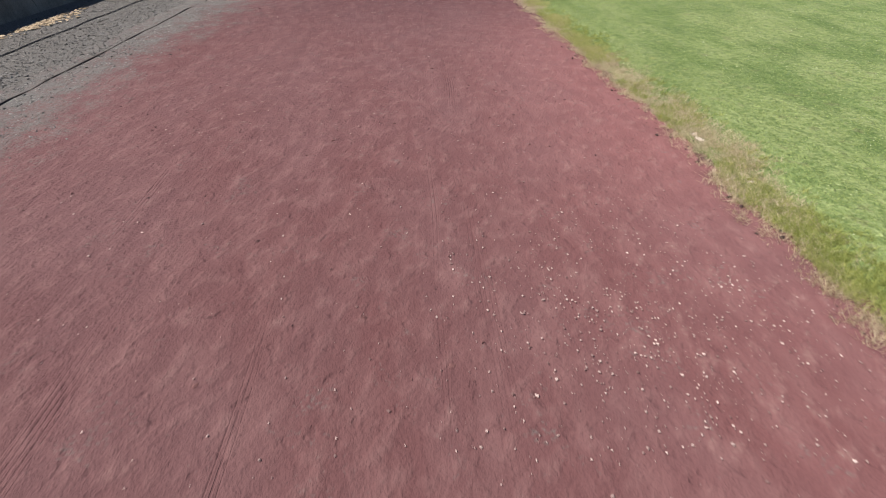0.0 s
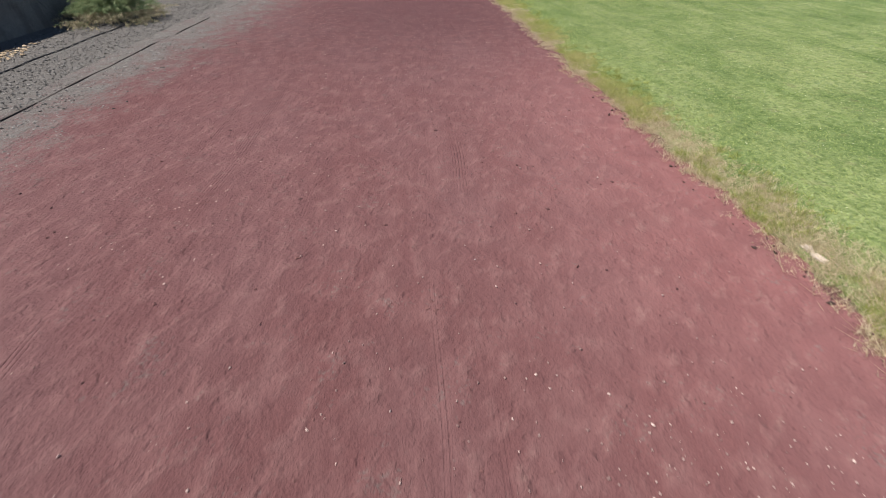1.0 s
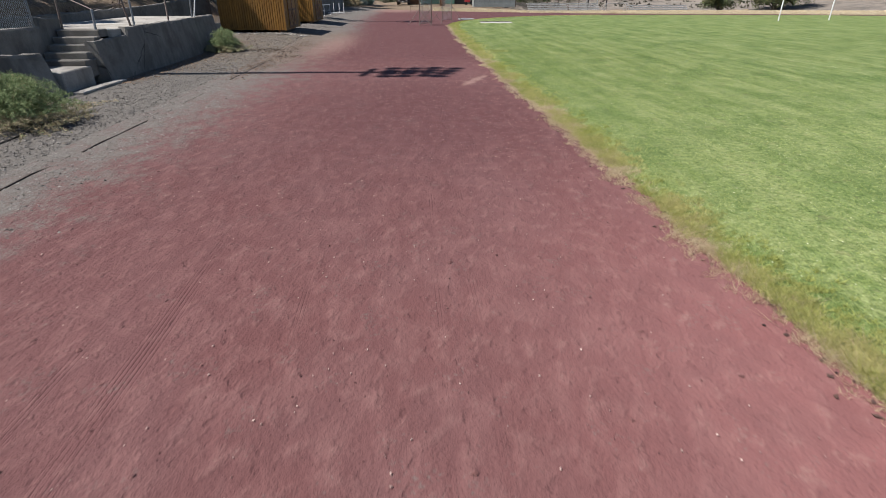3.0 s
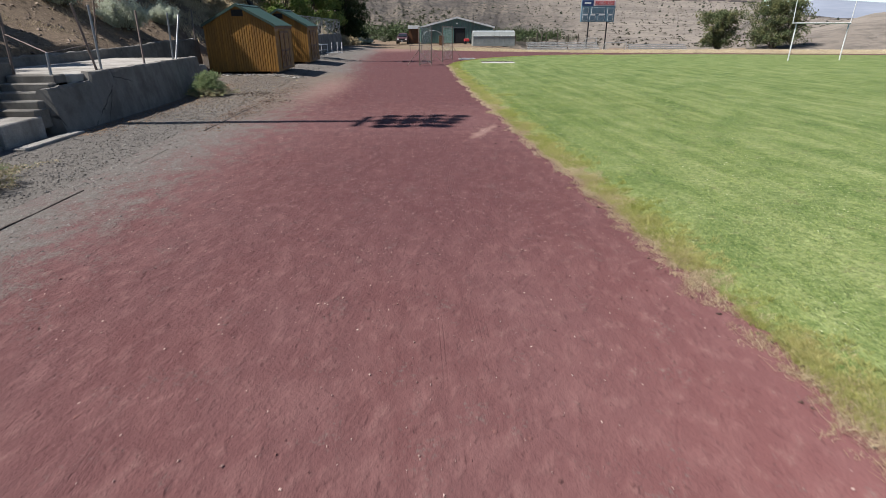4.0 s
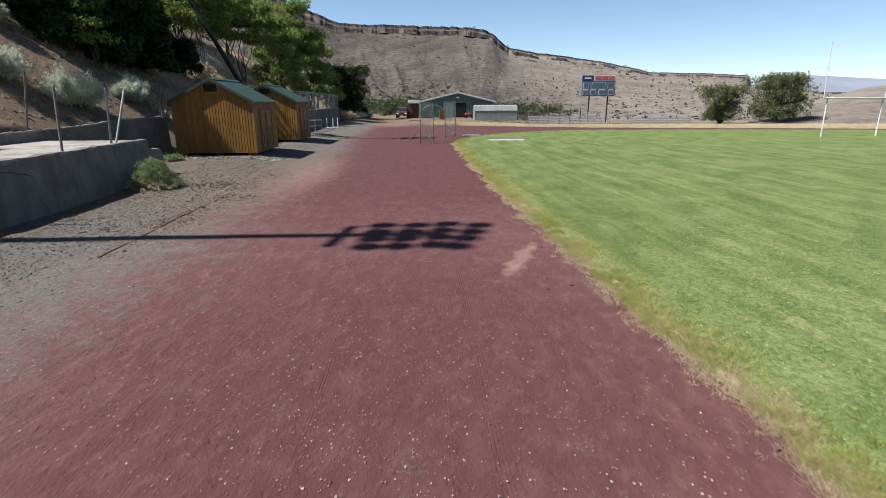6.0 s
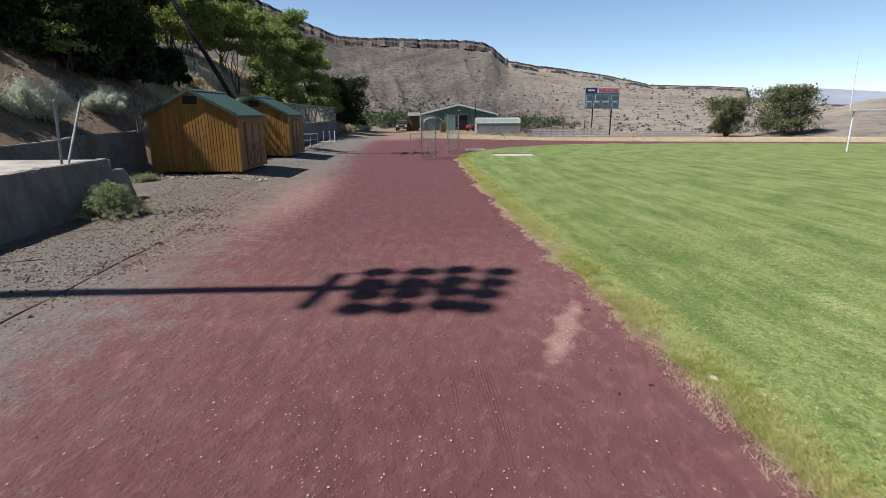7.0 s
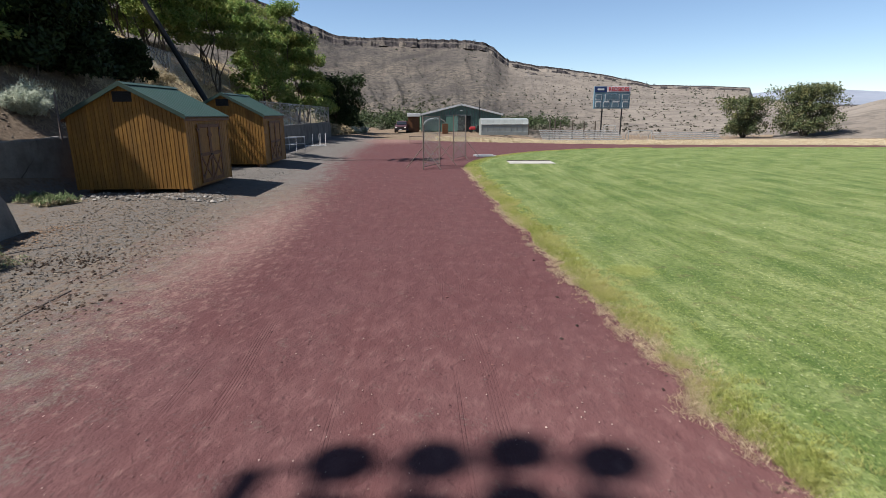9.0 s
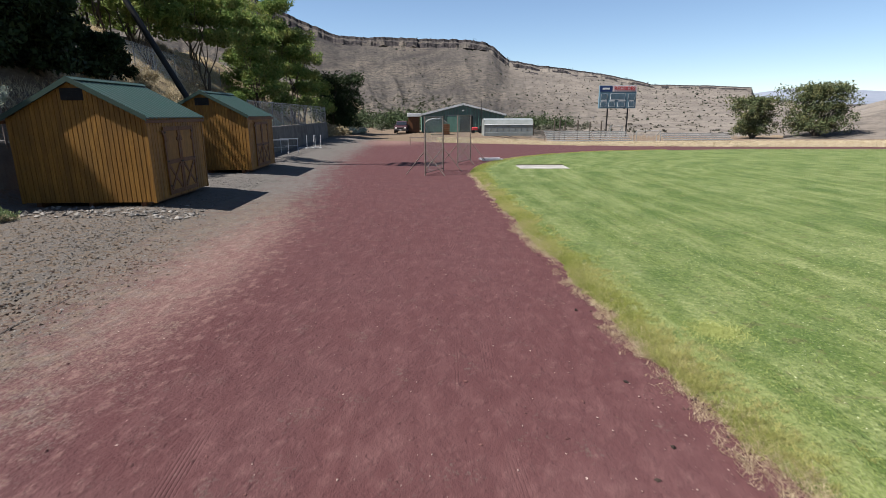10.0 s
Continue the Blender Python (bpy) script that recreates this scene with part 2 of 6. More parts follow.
def hill_mat():
    """Dry grass slopes with dark scrub; bare dark basalt where it is steep."""
    n = Nodes("dry_hillside", 0.95, 0, 0.05)
    a = n.noise(0.03, 6, lo=0.38, hi=0.62)
    dots = n.noise(0.55, 4, lo=0.50, hi=0.60)
    dots2 = n.noise(0.16, 6, lo=0.50, hi=0.62)
    g = n.noise(0.012, 6, (1, 1, 0.3), lo=0.4, hi=0.6)
    c = n.mix(a, (0.064, 0.0535, 0.0465), (0.097, 0.082, 0.069))
    c = n.mix(n.math("MULTIPLY", g, 0.85), c, (0.0500, 0.0440, 0.0420))
    wash = n.noise(0.035, 6, (1, 0.12, 0.12), lo=0.42, hi=0.6, turn=24)
    c = n.mix(n.math("MULTIPLY", wash, 0.6), c, (0.128, 0.108, 0.088))
    c = n.mix(n.math("MULTIPLY", dots, 0.8), c, (0.0267, 0.0272, 0.0245))
    c = n.mix(n.math("MULTIPLY", dots2, 0.65), c, (0.0303, 0.0304, 0.0276))
    c = n.mix(n.math("MULTIPLY", n.attr("pale"), n.ramp(a, 0.0, 1.0, 0.55, 0.95)), c, n.mix(n.math("MULTIPLY", dots2, 0.5), (0.150, 0.130, 0.111), (0.090, 0.079, 0.068)))
    rock = n.mix(n.noise(0.25, 6, (1, 1, 0.3), lo=0.35, hi=0.65), (0.012, 0.0115, 0.0125), (0.050, 0.043, 0.042))
    c = n.mix(n.ramp(n.math("ADD", n.attr("rock"), n.math("MULTIPLY", n.math("SUBTRACT", dots2, 0.5), 0.5)), 0.35, 0.6), c, rock)
    n.color(c).bump(n.math("ADD", dots2, dots), 0.5, 0.5)
    return n.mat


def conc_mat(name, k):
    """Old poured concrete: pitted, with water streaks, dark blooms and hairline cracks."""
    n = Nodes(name, 0.92, 0, 0.15)
    fine = n.noise(40, 5, lo=0.3, hi=0.7)
    pit = n.noise(85, 3, lo=0.6, hi=0.72)
    bloom = n.noise(1.1, 6, lo=0.45, hi=0.62, rough=0.65)
    run = n.noise(2.4, 5, (1, 1, 0.12), lo=0.48, hi=0.66)
    pale = n.noise(0.6, 5, lo=0.52, hi=0.66, rough=0.7)
    v = n.add("ShaderNodeTexVoronoi")
    v.feature = "DISTANCE_TO_EDGE"
    v.inputs["Scale"].default_value = 0.33
    w = n.add("ShaderNodeMix")
    w.data_type = "VECTOR"
    w.inputs[0].default_value = 0.12
    jig = n.add("ShaderNodeTexNoise")
    jig.inputs["Scale"].default_value = 2.5
    jig.inputs["Detail"].default_value = 5
    n.link(n.place(), w.inputs[4])
    n.link(n.place(), jig.inputs["Vector"])
    n.link(jig.outputs["Color"], w.inputs[5])
    n.link(w.outputs[1], v.inputs["Vector"])
    crack = n.ramp(v.outputs["Distance"], 0.0015, 0.006, 1.0, 0.0)
    crack = n.math("MULTIPLY", crack, n.noise(0.9, 3, lo=0.5, hi=0.6))
    c = n.mix(fine, tuple(k * q for q in (0.085, 0.079, 0.071)), tuple(k * q for q in (0.135, 0.127, 0.115)))
    c = n.mix(n.math("MULTIPLY", pale, 0.5), c, tuple(k * q for q in (0.165, 0.155, 0.137)))
    c = n.mix(n.math("MULTIPLY", bloom, 0.6), c, tuple(k * q for q in (0.052, 0.046, 0.039)))
    c = n.mix(n.math("MULTIPLY", run, 0.4), c, tuple(k * q for q in (0.048, 0.044, 0.040)))
    c = n.mix(n.math("MULTIPLY", pit, 0.6), c, (0.03, 0.027, 0.024))
    c = n.mix(n.math("MULTIPLY", crack, 0.75), c, (0.018, 0.016, 0.014))
    h = n.math("SUBTRACT", n.math("ADD", fine, n.math("MULTIPLY", bloom, 0.8)), n.math("ADD", pit, n.math("MULTIPLY", crack, 1.5)))
    n.color(c).bump(h, 0.005, 0.6)
    return n.mat


def siding_mat():
    n = Nodes("stained_pine", 0.6, 0, 0.3)
    grain = n.noise(14, 5, (3, 3, 0.15), True)
    knot = n.noise(3, 3, (1, 1, 0.6), True, 0.6, 0.75)
    c = n.mix(grain, (0.115, 0.050, 0.007), (0.315, 0.157, 0.027))
    c = n.mix(n.math("MULTIPLY", knot, 0.4), c, (0.0716, 0.0299, 0.00503))
    c = n.mix(n.math("MULTIPLY", n.orand(), 0.6), c, (0.115, 0.050, 0.0080))
    grime = n.noise(1.6, 6, (1, 1, 0.35), True, 0.45, 0.65)
    c = n.mix(n.math("MULTIPLY", grime, 0.45), c, (0.088, 0.049, 0.0125))
    n.color(c).bump(grain, 0.003)
    return n.mat


def link_mat(name, step=0.06, wire=0.06):
    """Woven wire: most of it open, so that one looks through it."""
    n = Nodes(name, 0.45, 0.8, 0.5)
    n.color((0.45, 0.46, 0.47))
    u = n.add("ShaderNodeTexCoord").outputs["UV"]
    s = n.add("ShaderNodeSeparateXYZ")
    n.link(u, s.inputs[0])
    p = n.math("ABSOLUTE", n.math("SUBTRACT", n.math("FRACT", n.math("MULTIPLY", n.math("ADD", s.outputs[0], s.outputs[1]), 0.7 / step)), 0.5))
    q = n.math("ABSOLUTE", n.math("SUBTRACT", n.math("FRACT", n.math("MULTIPLY", n.math("SUBTRACT", s.outputs[0], s.outputs[1]), 0.7 / step)), 0.5))
    n.link(n.math("LESS_THAN", n.math("MINIMUM", p, q), wire), n.b.inputs["Alpha"])
    return n.mat


M_ground, M_track, M_turf, M_hill, M_siding = ground_mat(), track_mat(), turf_mat(), hill_mat(), siding_mat()
# weathered wall concrete also darkened: its shaded face is put into the colour
M_conc, M_slab = conc_mat("weathered_concrete", 1.25), conc_mat("bleached_concrete", 2.3)
M_roof = plain("green_metal_roofing", (0.0085, 0.0285, 0.0185), (0.0165, 0.043, 0.029), 3.0, 0.5, 0.0, 0.5, 0, dirt=(0.0238, 0.0348, 0.0249))
M_dark = plain("black_iron", (0.010, 0.010, 0.011), (0.022, 0.020, 0.018), 5.0, 0.6, 0.2)
M_trim = plain("brown_trim", (0.0901, 0.0348, 0.0123), (0.129, 0.0561, 0.0224), 6.0, 0.6)
M_galv = plain("galvanised_steel", (0.169, 0.174, 0.177), (0.227, 0.23, 0.235), 8.0, 0.45, 0.7, 0.5, 0.001)
M_rust = plain("rusty_pipe", (0.112, 0.0729, 0.0561), (0.202, 0.174, 0.157), 9.0, 0.7, 0.3, 0.4, 0.002)
M_white = plain("white_paint", (0.49, 0.49, 0.483), (0.558, 0.558, 0.551), 5.0, 0.5)
M_barn = plain("green_steel_cladding", (0.069, 0.155, 0.117), (0.109, 0.204, 0.159), 2.0, 0.45, 0.0, 0.5, 0.001)
# paler copy of the barn cladding: sunlit stripes between ribs, put into colour
M_barn_sunlit = plain("sunlit_green_cladding", (0.12, 0.165, 0.145), (0.155, 0.20, 0.18), 2.0, 0.5)
M_trunk = plain("bark", (0.0561, 0.0438, 0.0337), (0.106, 0.0867, 0.0701), 5.0, 0.95, bump=0.02, stretch=(1, 1, 0.3))
M_leaf = leafy("locust_leaves", (0.062, 0.118, 0.026), (0.165, 0.225, 0.060), 0.32, (0.20, 0.205, 0.06))
# near-black leaves: the deep shade among the crowns is put into their colour
M_leafd = leafy("shade_dark_leaves", (0.009, 0.018, 0.0055), (0.026, 0.042, 0.013), 0.08)
M_leafr = leafy("ash_leaves", (0.036, 0.054, 0.024), (0.090, 0.108, 0.046), 0.2, (0.125, 0.118, 0.045))
M_sage = leafy("sagebrush_leaves", (0.27, 0.30, 0.225), (0.45, 0.475, 0.385), 0.35)
M_weed = leafy("green_weed", (0.078, 0.122, 0.05), (0.205, 0.24, 0.115), 0.2)
M_straw = leafy("dead_weed", (0.21, 0.168, 0.098), (0.336, 0.28, 0.182), 0.15)
M_edge = plain("rotten_timber", (0.028, 0.022, 0.019), (0.055, 0.043, 0.035), 5.0, 0.95)


# ---- building helpers ----
def mesh_of(name, verts, faces, mat, smooth=False):
    me = bpy.data.meshes.new(name)
    me.from_pydata([tuple(v) for v in verts] if not isinstance(verts, np.ndarray) else verts.tolist(),
                   [], faces if not isinstance(faces, np.ndarray) else faces.tolist())
    me.materials.append(mat)
    if smooth:
        me.shade_smooth()
    return me


def link(name, me, parent=None, label="", m=None):
    ob = new(name, me)
    if parent is not None:
        ob.parent = parent
    if m is not None:
        ob.matrix_basis = m
    return tagged(ob, label)


def part(name, bm, mat, parent, label="", smooth=False, m=None):
    me = bpy.data.meshes.new(name)
    bm.to_mesh(me)
    bm.free()
    me.materials.append(mat)
    if smooth:
        me.shade_smooth()
    return link(name, me, parent, label, m)


def thing(name, m, label, category, group=""):
    ob = new(name)
    ob.matrix_basis = m
    return tagged(ob, label, category, group)


def box(bm, lo, hi, bevel=0.0, m=None):
    lo, hi = Vector(lo), Vector(hi)
    mid, size = (lo + hi) / 2, hi - lo
    r = bmesh.ops.create_cube(bm, size=1, matrix=(m or Matrix()) @ Matrix.Translation(mid) @ Matrix.Diagonal((*size, 1)))
    if bevel:
        es = list({e for v in r["verts"] for e in v.link_edges})
        bmesh.ops.bevel(bm, geom=es, offset=bevel, segments=1, affect="EDGES")
    return bm


def rod(bm, a, b, r0, r1=None, n=8):
    a, b = Vector(a), Vector(b)
    d = b - a
    m = Matrix.Translation((a + b) / 2) @ d.to_track_quat("Z", "Y").to_matrix().to_4x4()
    bmesh.ops.create_cone(bm, cap_ends=True, segments=n, radius1=r0, radius2=r0 if r1 is None else r1, depth=d.length, matrix=m)
    return bm


def bm_new():
    return bmesh.new()


def boxm(lo, hi, bevel=0.0, m=None):
    return box(bmesh.new(), lo, hi, bevel, m)


def rodm(a, b, r0, r1=None, n=8):
    return rod(bmesh.new(), a, b, r0, r1, n)


def smooth(x, a, b):
    t = np.clip((x - a) / (b - a), 0, 1)
    return t * t * (3 - 2 * t)


def vnoise(x, y, cell, seed):
    """Value noise on arrays, 0 to 1."""
    r = np.random.RandomState(seed).rand(64, 64)
    u, v = np.asarray(x) / cell, np.asarray(y) / cell
    i, j = np.floor(u).astype(int), np.floor(v).astype(int)
    fu, fv = u - i, v - j
    fu, fv = fu * fu * (3 - 2 * fu), fv * fv * (3 - 2 * fv)
    a, b = r[i % 64, j % 64], r[(i + 1) % 64, j % 64]
    c, d = r[i % 64, (j + 1) % 64], r[(i + 1) % 64, (j + 1) % 64]
    return (a * (1 - fu) + b * fu) * (1 - fv) + (c * (1 - fu) + d * fu) * fv


def set_attr(me, name, values):
    at = me.attributes.new(name, "FLOAT", "POINT")
    at.data.foreach_set("value", np.asarray(values, dtype=np.float32))


# ---- plan of the ground ----
def inner(y):
    """x of the turf's edge along the straight."""
    return np.interp(y, [-20, 0, 6, 16, 22, 30, 40, 50], [3.3, 3.18, 3.05, 2.78, 2.5, 2.28, 2.12, 2.12])


def fall(x, y):
    """How far the ground drops towards the river, beyond the bend."""
    return 1.05 * smooth(y, 74, 94) * smooth(x, 9, 17) + 0.6 * smooth(y, 96, 116) * smooth(x, 10, 30)


def height(x, y):
    x, y = np.asarray(x, float), np.asarray(y, float)
    z = 0.22 * smooth(-x, 5.3, 8.2) * smooth(y, 28, 40)
    # terrace behind the low wall, for y under 36
    level = 1.75 * smooth(-x, 13.3, 13.7) * smooth(y, 24, 26) + 1.4 * smooth(-x, 11.4, 11.7) * (1 - smooth(y, 24, 26))
    hill_a = level + 0.47 * np.clip(-13.4 - x, 0, 12) + 0.12 * np.clip(-25.4 - x, 0, 60)
    foot = np.interp(y, [36, 44, 58, 62, 90, 120], [-12.3, -11.7, -11.6, -11.6, -11.6, -16])
    hill_b = z + 0.72 * np.clip(foot - x, 0, 12) + 0.2 * np.clip(foot - 12 - x, 0, 60)
    w = smooth(y, 34.2, 35.4)
    left = np.where(x < -9.55, hill_a * (1 - w) + hill_b * w, z)
    left = np.where(y > 35.4, hill_b, left)
    lump = (vnoise(x, y, 1.7, 3) - 0.5) * 0.25 * smooth(-x, 12.5, 15)
    return left + lump + 0.15 * smooth(y, 95, 130) * (1 - smooth(x, 12, 20)) - fall(x, y)


def sheet(name, xs, ys, zfun, mat, attrs, keep=None, warp=None):
    X, Y = np.meshgrid(xs, ys)
    if warp is not None:
        X = X + warp(X, Y)
    x, y = X.ravel(), Y.ravel()
    z = zfun(x, y)
    nx, ny = len(xs), len(ys)
    i = np.arange(nx * ny).reshape(ny, nx)
    f = np.stack([i[:-1, :-1], i[:-1, 1:], i[1:, 1:], i[1:, :-1]], -1).reshape(-1, 4)
    if keep is not None:
        cx, cy = x[f].mean(1), y[f].mean(1)
        f = f[keep(cx, cy)]
    me = mesh_of(name, np.stack([x, y, z], 1), f, mat, True)
    for k, fun in attrs.items():
        set_attr(me, k, fun(x, y))
    return link(name, me)


def spread(*runs):
    """Coordinates from runs of (start, stop, step)."""
    out = []
    for a, b, s in runs:
        out += list(np.arange(a, b - 1e-6, s))
    return np.array(out + [runs[-1][1]])


def gravel_zone(x, y):
    return smooth(-x, 4.5, 5.5) * (1 - smooth(-x, 12.2, 13.2)) * (1 - smooth(y, 78, 95)) * (1 - 0.42 * smooth(y, 23, 31) * (1 - smooth(y, 41, 46)))


def dry_zone(x, y):
    far = smooth(y, 66, 72) * smooth(x, -1, 3) * (1 - 0.8 * smooth(y, 76, 86)) + 0.3 * smooth(x, 60, 70)
    slope = smooth(y, 50, 56) * smooth(-x, 12.5, 14.5) * (vnoise(x, y, 3, 9) > 0.35) * 0.9
    return np.clip(far + slope, 0, 1)


ground = sheet("ground", spread((-1500, -200, 130), (-200, -40, 8), (-40, -26, 1.2), (-26, -5, 0.3), (-5, 6, 1), (6, 60, 3), (60, 200, 14), (200, 1500, 130)),
               spread((-1500, -100, 140), (-100, -10, 9), (-10, 0, 1), (0, 60, 0.4), (60, 130, 2), (130, 300, 10), (300, 1600, 130)),
               height, M_ground, {"gravel": gravel_zone, "dry": dry_zone})
tagged(ground, "grey basalt gravel, brown earth and dry straw grass", "ground", kind="structure")


def turf_out(x, y):
    """Metres from the turf's outline, positive inside it."""
    cx, cy, r = 18.2, 48.5, 16.1
    top = np.interp(x, [18, 24, 30, 40, 60], [64.6, 65.0, 64.4, 62.8, 58.0])
    d = np.minimum(x - inner(y), top - y)
    corner = (x < cx) & (y > cy)
    return np.where(corner, r - np.hypot(x - cx, y - cy), d)


def dust_glare_zone(x, y):
    a = np.exp(-((x + 2.5) / 3.5) ** 2 - ((y - 79) / 7.0) ** 2)
    b = 2.2 * np.exp(-((x - 1.62 - 0.4 * (y - 23.7) - 0.12 * (vnoise(x * 0, y, 0.3, 71) - 0.5)) / 0.14) ** 2 - ((y - 23.7) / 0.85) ** 2)
    c = np.exp(-((x + 4.2) / 1.25) ** 2 - ((y - 35) / 7.0) ** 2) * 0.8
    # d: glare of the near inner edge put into colour; the others are dust
    d = 0.16 * np.exp(-((x - 2.4) / 1.1) ** 2) * (1 - smooth(y, 10, 20))
    return np.clip(a + b + c + d, 0, 1)


def damp_zone(x, y):
    a = 1.0 * np.exp(-((x + 0.1) / 2.5) ** 2 - ((y - 19.5) / 4.5) ** 2)
    b = (0.8 + 0.3 * np.exp(-((x - 0.9) / 1.4) ** 2)) * smooth(y, 25, 33)
    return np.clip(0.25 * smooth(y, 8, 14) + a + b + 0.35 * smooth(y, 44, 52), 0, 1)


def track_keep(x, y):
    outer = np.interp(x, [-6, 6, 10, 17, 25, 35, 60], [84, 75, 73, 70, 68, 66.5, 61])
    return (turf_out(x, y) < 0.8) & (y < outer)


# the near track's mask paints in its brightening away from the sun
track = sheet("track", spread((-6.4, -4, 0.2), (-4, 0, 0.4), (0, 3.6, 0.12), (3.6, 60, 1)), spread((-14, 0, 1), (0, 22, 0.4), (22, 26, 0.15), (26, 48, 0.4), (48, 86, 0.5)),
              lambda x, y: height(x, y) + 0.006 + 0.012 * vnoise(x, y, 0.9, 5), M_track,
              {"gravel": lambda x, y: smooth(-x - 0.5 * (vnoise(x, y, 3.1, 8) - 0.5) + 0.6 * smooth(y, 32, 40) * (1 - smooth(y, 43, 50)), 3.6 - 1.1 * smooth(y, 9, 18), 6.4), "dust_glare": dust_glare_zone, "damp": damp_zone, "earth": lambda x, y: 0.75 * smooth(y, 23, 31) * (1 - smooth(y, 41, 46)), "hotspot": lambda x, y: (0.12 + 0.40 * smooth(x, 0.2, 3.0)) * (0.55 + 0.45 * smooth(y, 3, 6)) * (1 - smooth(y, 9, 18)),
               "rake": lambda x, y: np.exp(-((x - 0.15) / 0.45) ** 2) + 0.8 * np.exp(-((x + 2.6) / 0.5) ** 2)}, track_keep)
tagged(track, "worn red cinder running track with drag marks", "running track", kind="structure")

def turf_z(x, y):
    d = turf_out(x, y)
    return -0.046 + 0.046 * smooth(d, -0.2, 0.25) + 0.056 * smooth(d, 0.1, 0.85) + 0.022 * vnoise(x, y, 0.6, 6) + 0.016 * vnoise(x, y, 0.17, 7) * (d < 1.2)


def turf_along(x, y):
    """Metres along the outline, from the straight round the bend."""
    a = np.arctan2(y - 48.5, np.maximum(18.2 - x, 1e-6))
    return np.where(y < 48.5, y, np.where(x < 18.2, 48.5 + 16 * a, 73.6 + x - 18.2))


field = sheet("sports_field", spread((1.85, 3.2, 0.07), (3.2, 10, 0.4), (10, 60, 1.0)), spread((-14, 0, 1), (0, 50, 0.14), (50, 66, 0.3)),
              turf_z, M_turf,
              {"dry": lambda x, y: 1 - smooth(turf_out(x, y), 0.02, 0.30), "worn": lambda x, y: 1 - smooth(y, 12, 30), "fade": lambda x, y: 0.8 * (1 - smooth(turf_out(x, y) + 0.5 * (vnoise(x, y, 0.7, 51) - 0.5), 0.15, 0.9)) * smooth(y, 8, 22), "inward": turf_out, "along": turf_along}, lambda x, y: turf_out(x, y) > -0.2, lambda x, y: (inner(y) - 2.12) * (1 - smooth(x, 8, 30)))
tagged(field, "mown green grass sports field with a dry ragged edge", "field", kind="structure")


# ---- hills ----
def ridge(name, bearings, tops, dist, foot, label, rock=True, seed=1, rows=90, cols=420):
    """A long ridge about the valley: bearing in degrees to the right of +y, height of the rim over the valley floor."""
    b = np.linspace(bearings[0], bearings[-1], cols)
    H = np.interp(b, bearings, tops)
    s = np.linspace(0, 1, rows)
    B, S = np.meshgrid(b, s)
    Hh = np.repeat(H[None], rows, 0)
    wob = vnoise(B, S * 0, 6.0, seed) - 0.5
    gul = np.abs(vnoise(B * 1.0 + S * 3, S * 5, 1.6, seed + 1) - 0.5) * 2
    gul2 = np.abs(vnoise(B * 2.5 - S * 5, S * 9, 1.3, seed + 2) - 0.5) * 2
    near = np.interp(B, [9.5, 15], [0, 1]) * (30 if foot < 120 else 40)
    r = (foot - near) + (dist - foot + near) * S + wob * 60 * S
    if rock:
        prof = np.interp(S, [0, 0.1, 0.2, 0.5, 0.80, 0.812, 0.90, 0.907, 1], [0, 0.012, 0.06, 0.34, 0.80, 0.85, 0.945, 0.985, 1.0])
        jag = (vnoise(B * 9, S * 0, 1.3, seed + 3) - 0.5) * 0.5 + (vnoise(B * 2.2, S * 0, 1.3, seed + 4) - 0.5)
        r = r + np.where(S > 0.79, jag * 9, 0) + np.where((S > 0.79) & (S < 0.86), 9 * (vnoise(B * 1.7, S * 0, 1.1, seed + 8) - 0.5), 0)
        rk = np.where((S > 0.893) & (S < 0.915), 1.0, np.where((S > 0.79) & (S < 0.826), 0.1 + 0.9 * (vnoise(B * 2.6, S * 60, 1.7, seed + 7) > 0.42), 0.0))
        rk = np.where((S >= 0.826) & (S <= 0.893), 0.20 + 0.5 * (vnoise(B * 3, S * 90, 1.4, seed + 10) > 0.5), rk)
        rk = np.maximum(rk, ((S > 0.70) & (S < 0.79) & (vnoise(B * 3, S * 110, 1.5, seed + 9) > 0.80)) * 0.9)
    else:
        prof = np.sin(S * math.pi / 2) ** 1.3
        rk = S * 0
    body = np.sin(np.pi * np.clip((S - 0.06) / 0.78, 0, 1))
    z = Hh * prof - (gul * 0.03 + gul2 * 0.008) * Hh * body + (vnoise(B * 8, S * 40, 1.5, seed + 5) - 0.5) * Hh * 0.008
    z = z - 2.0 * smooth(B, 8, 16) * (1 - smooth(S, 0.02, 0.3))
    z = np.where(S == 0, -4.0, z)
    a = np.radians(B)
    x, y = r * np.sin(a), 25 + r * np.cos(a)
    i = np.arange(rows * cols).reshape(rows, cols)
    f = np.stack([i[:-1, :-1], i[1:, :-1], i[1:, 1:], i[:-1, 1:]], -1).reshape(-1, 4)
    me = mesh_of(name, np.stack([x.ravel(), y.ravel(), z.ravel()], 1), f[:, ::-1], M_hill, True)
    if rock:
        sf = S.ravel()[f].mean(1)
        me.polygons.foreach_set("use_smooth", (sf < 0.785) | (sf > 0.915))
    set_attr(me, "rock", rk.ravel())
    set_attr(me, "pale", smooth(B + 14 * S, 10, 26).ravel())
    ob = link(name, me)
    tagged(ob, label, "hill", kind="structure")
    return x, y, z


# blue-grey of the distance haze, put into the far range's colour
M_far = plain("hazed_blue_range", (0.14, 0.16, 0.20), (0.175, 0.19, 0.225), 0.004, 0.95, bump=0, local=False)
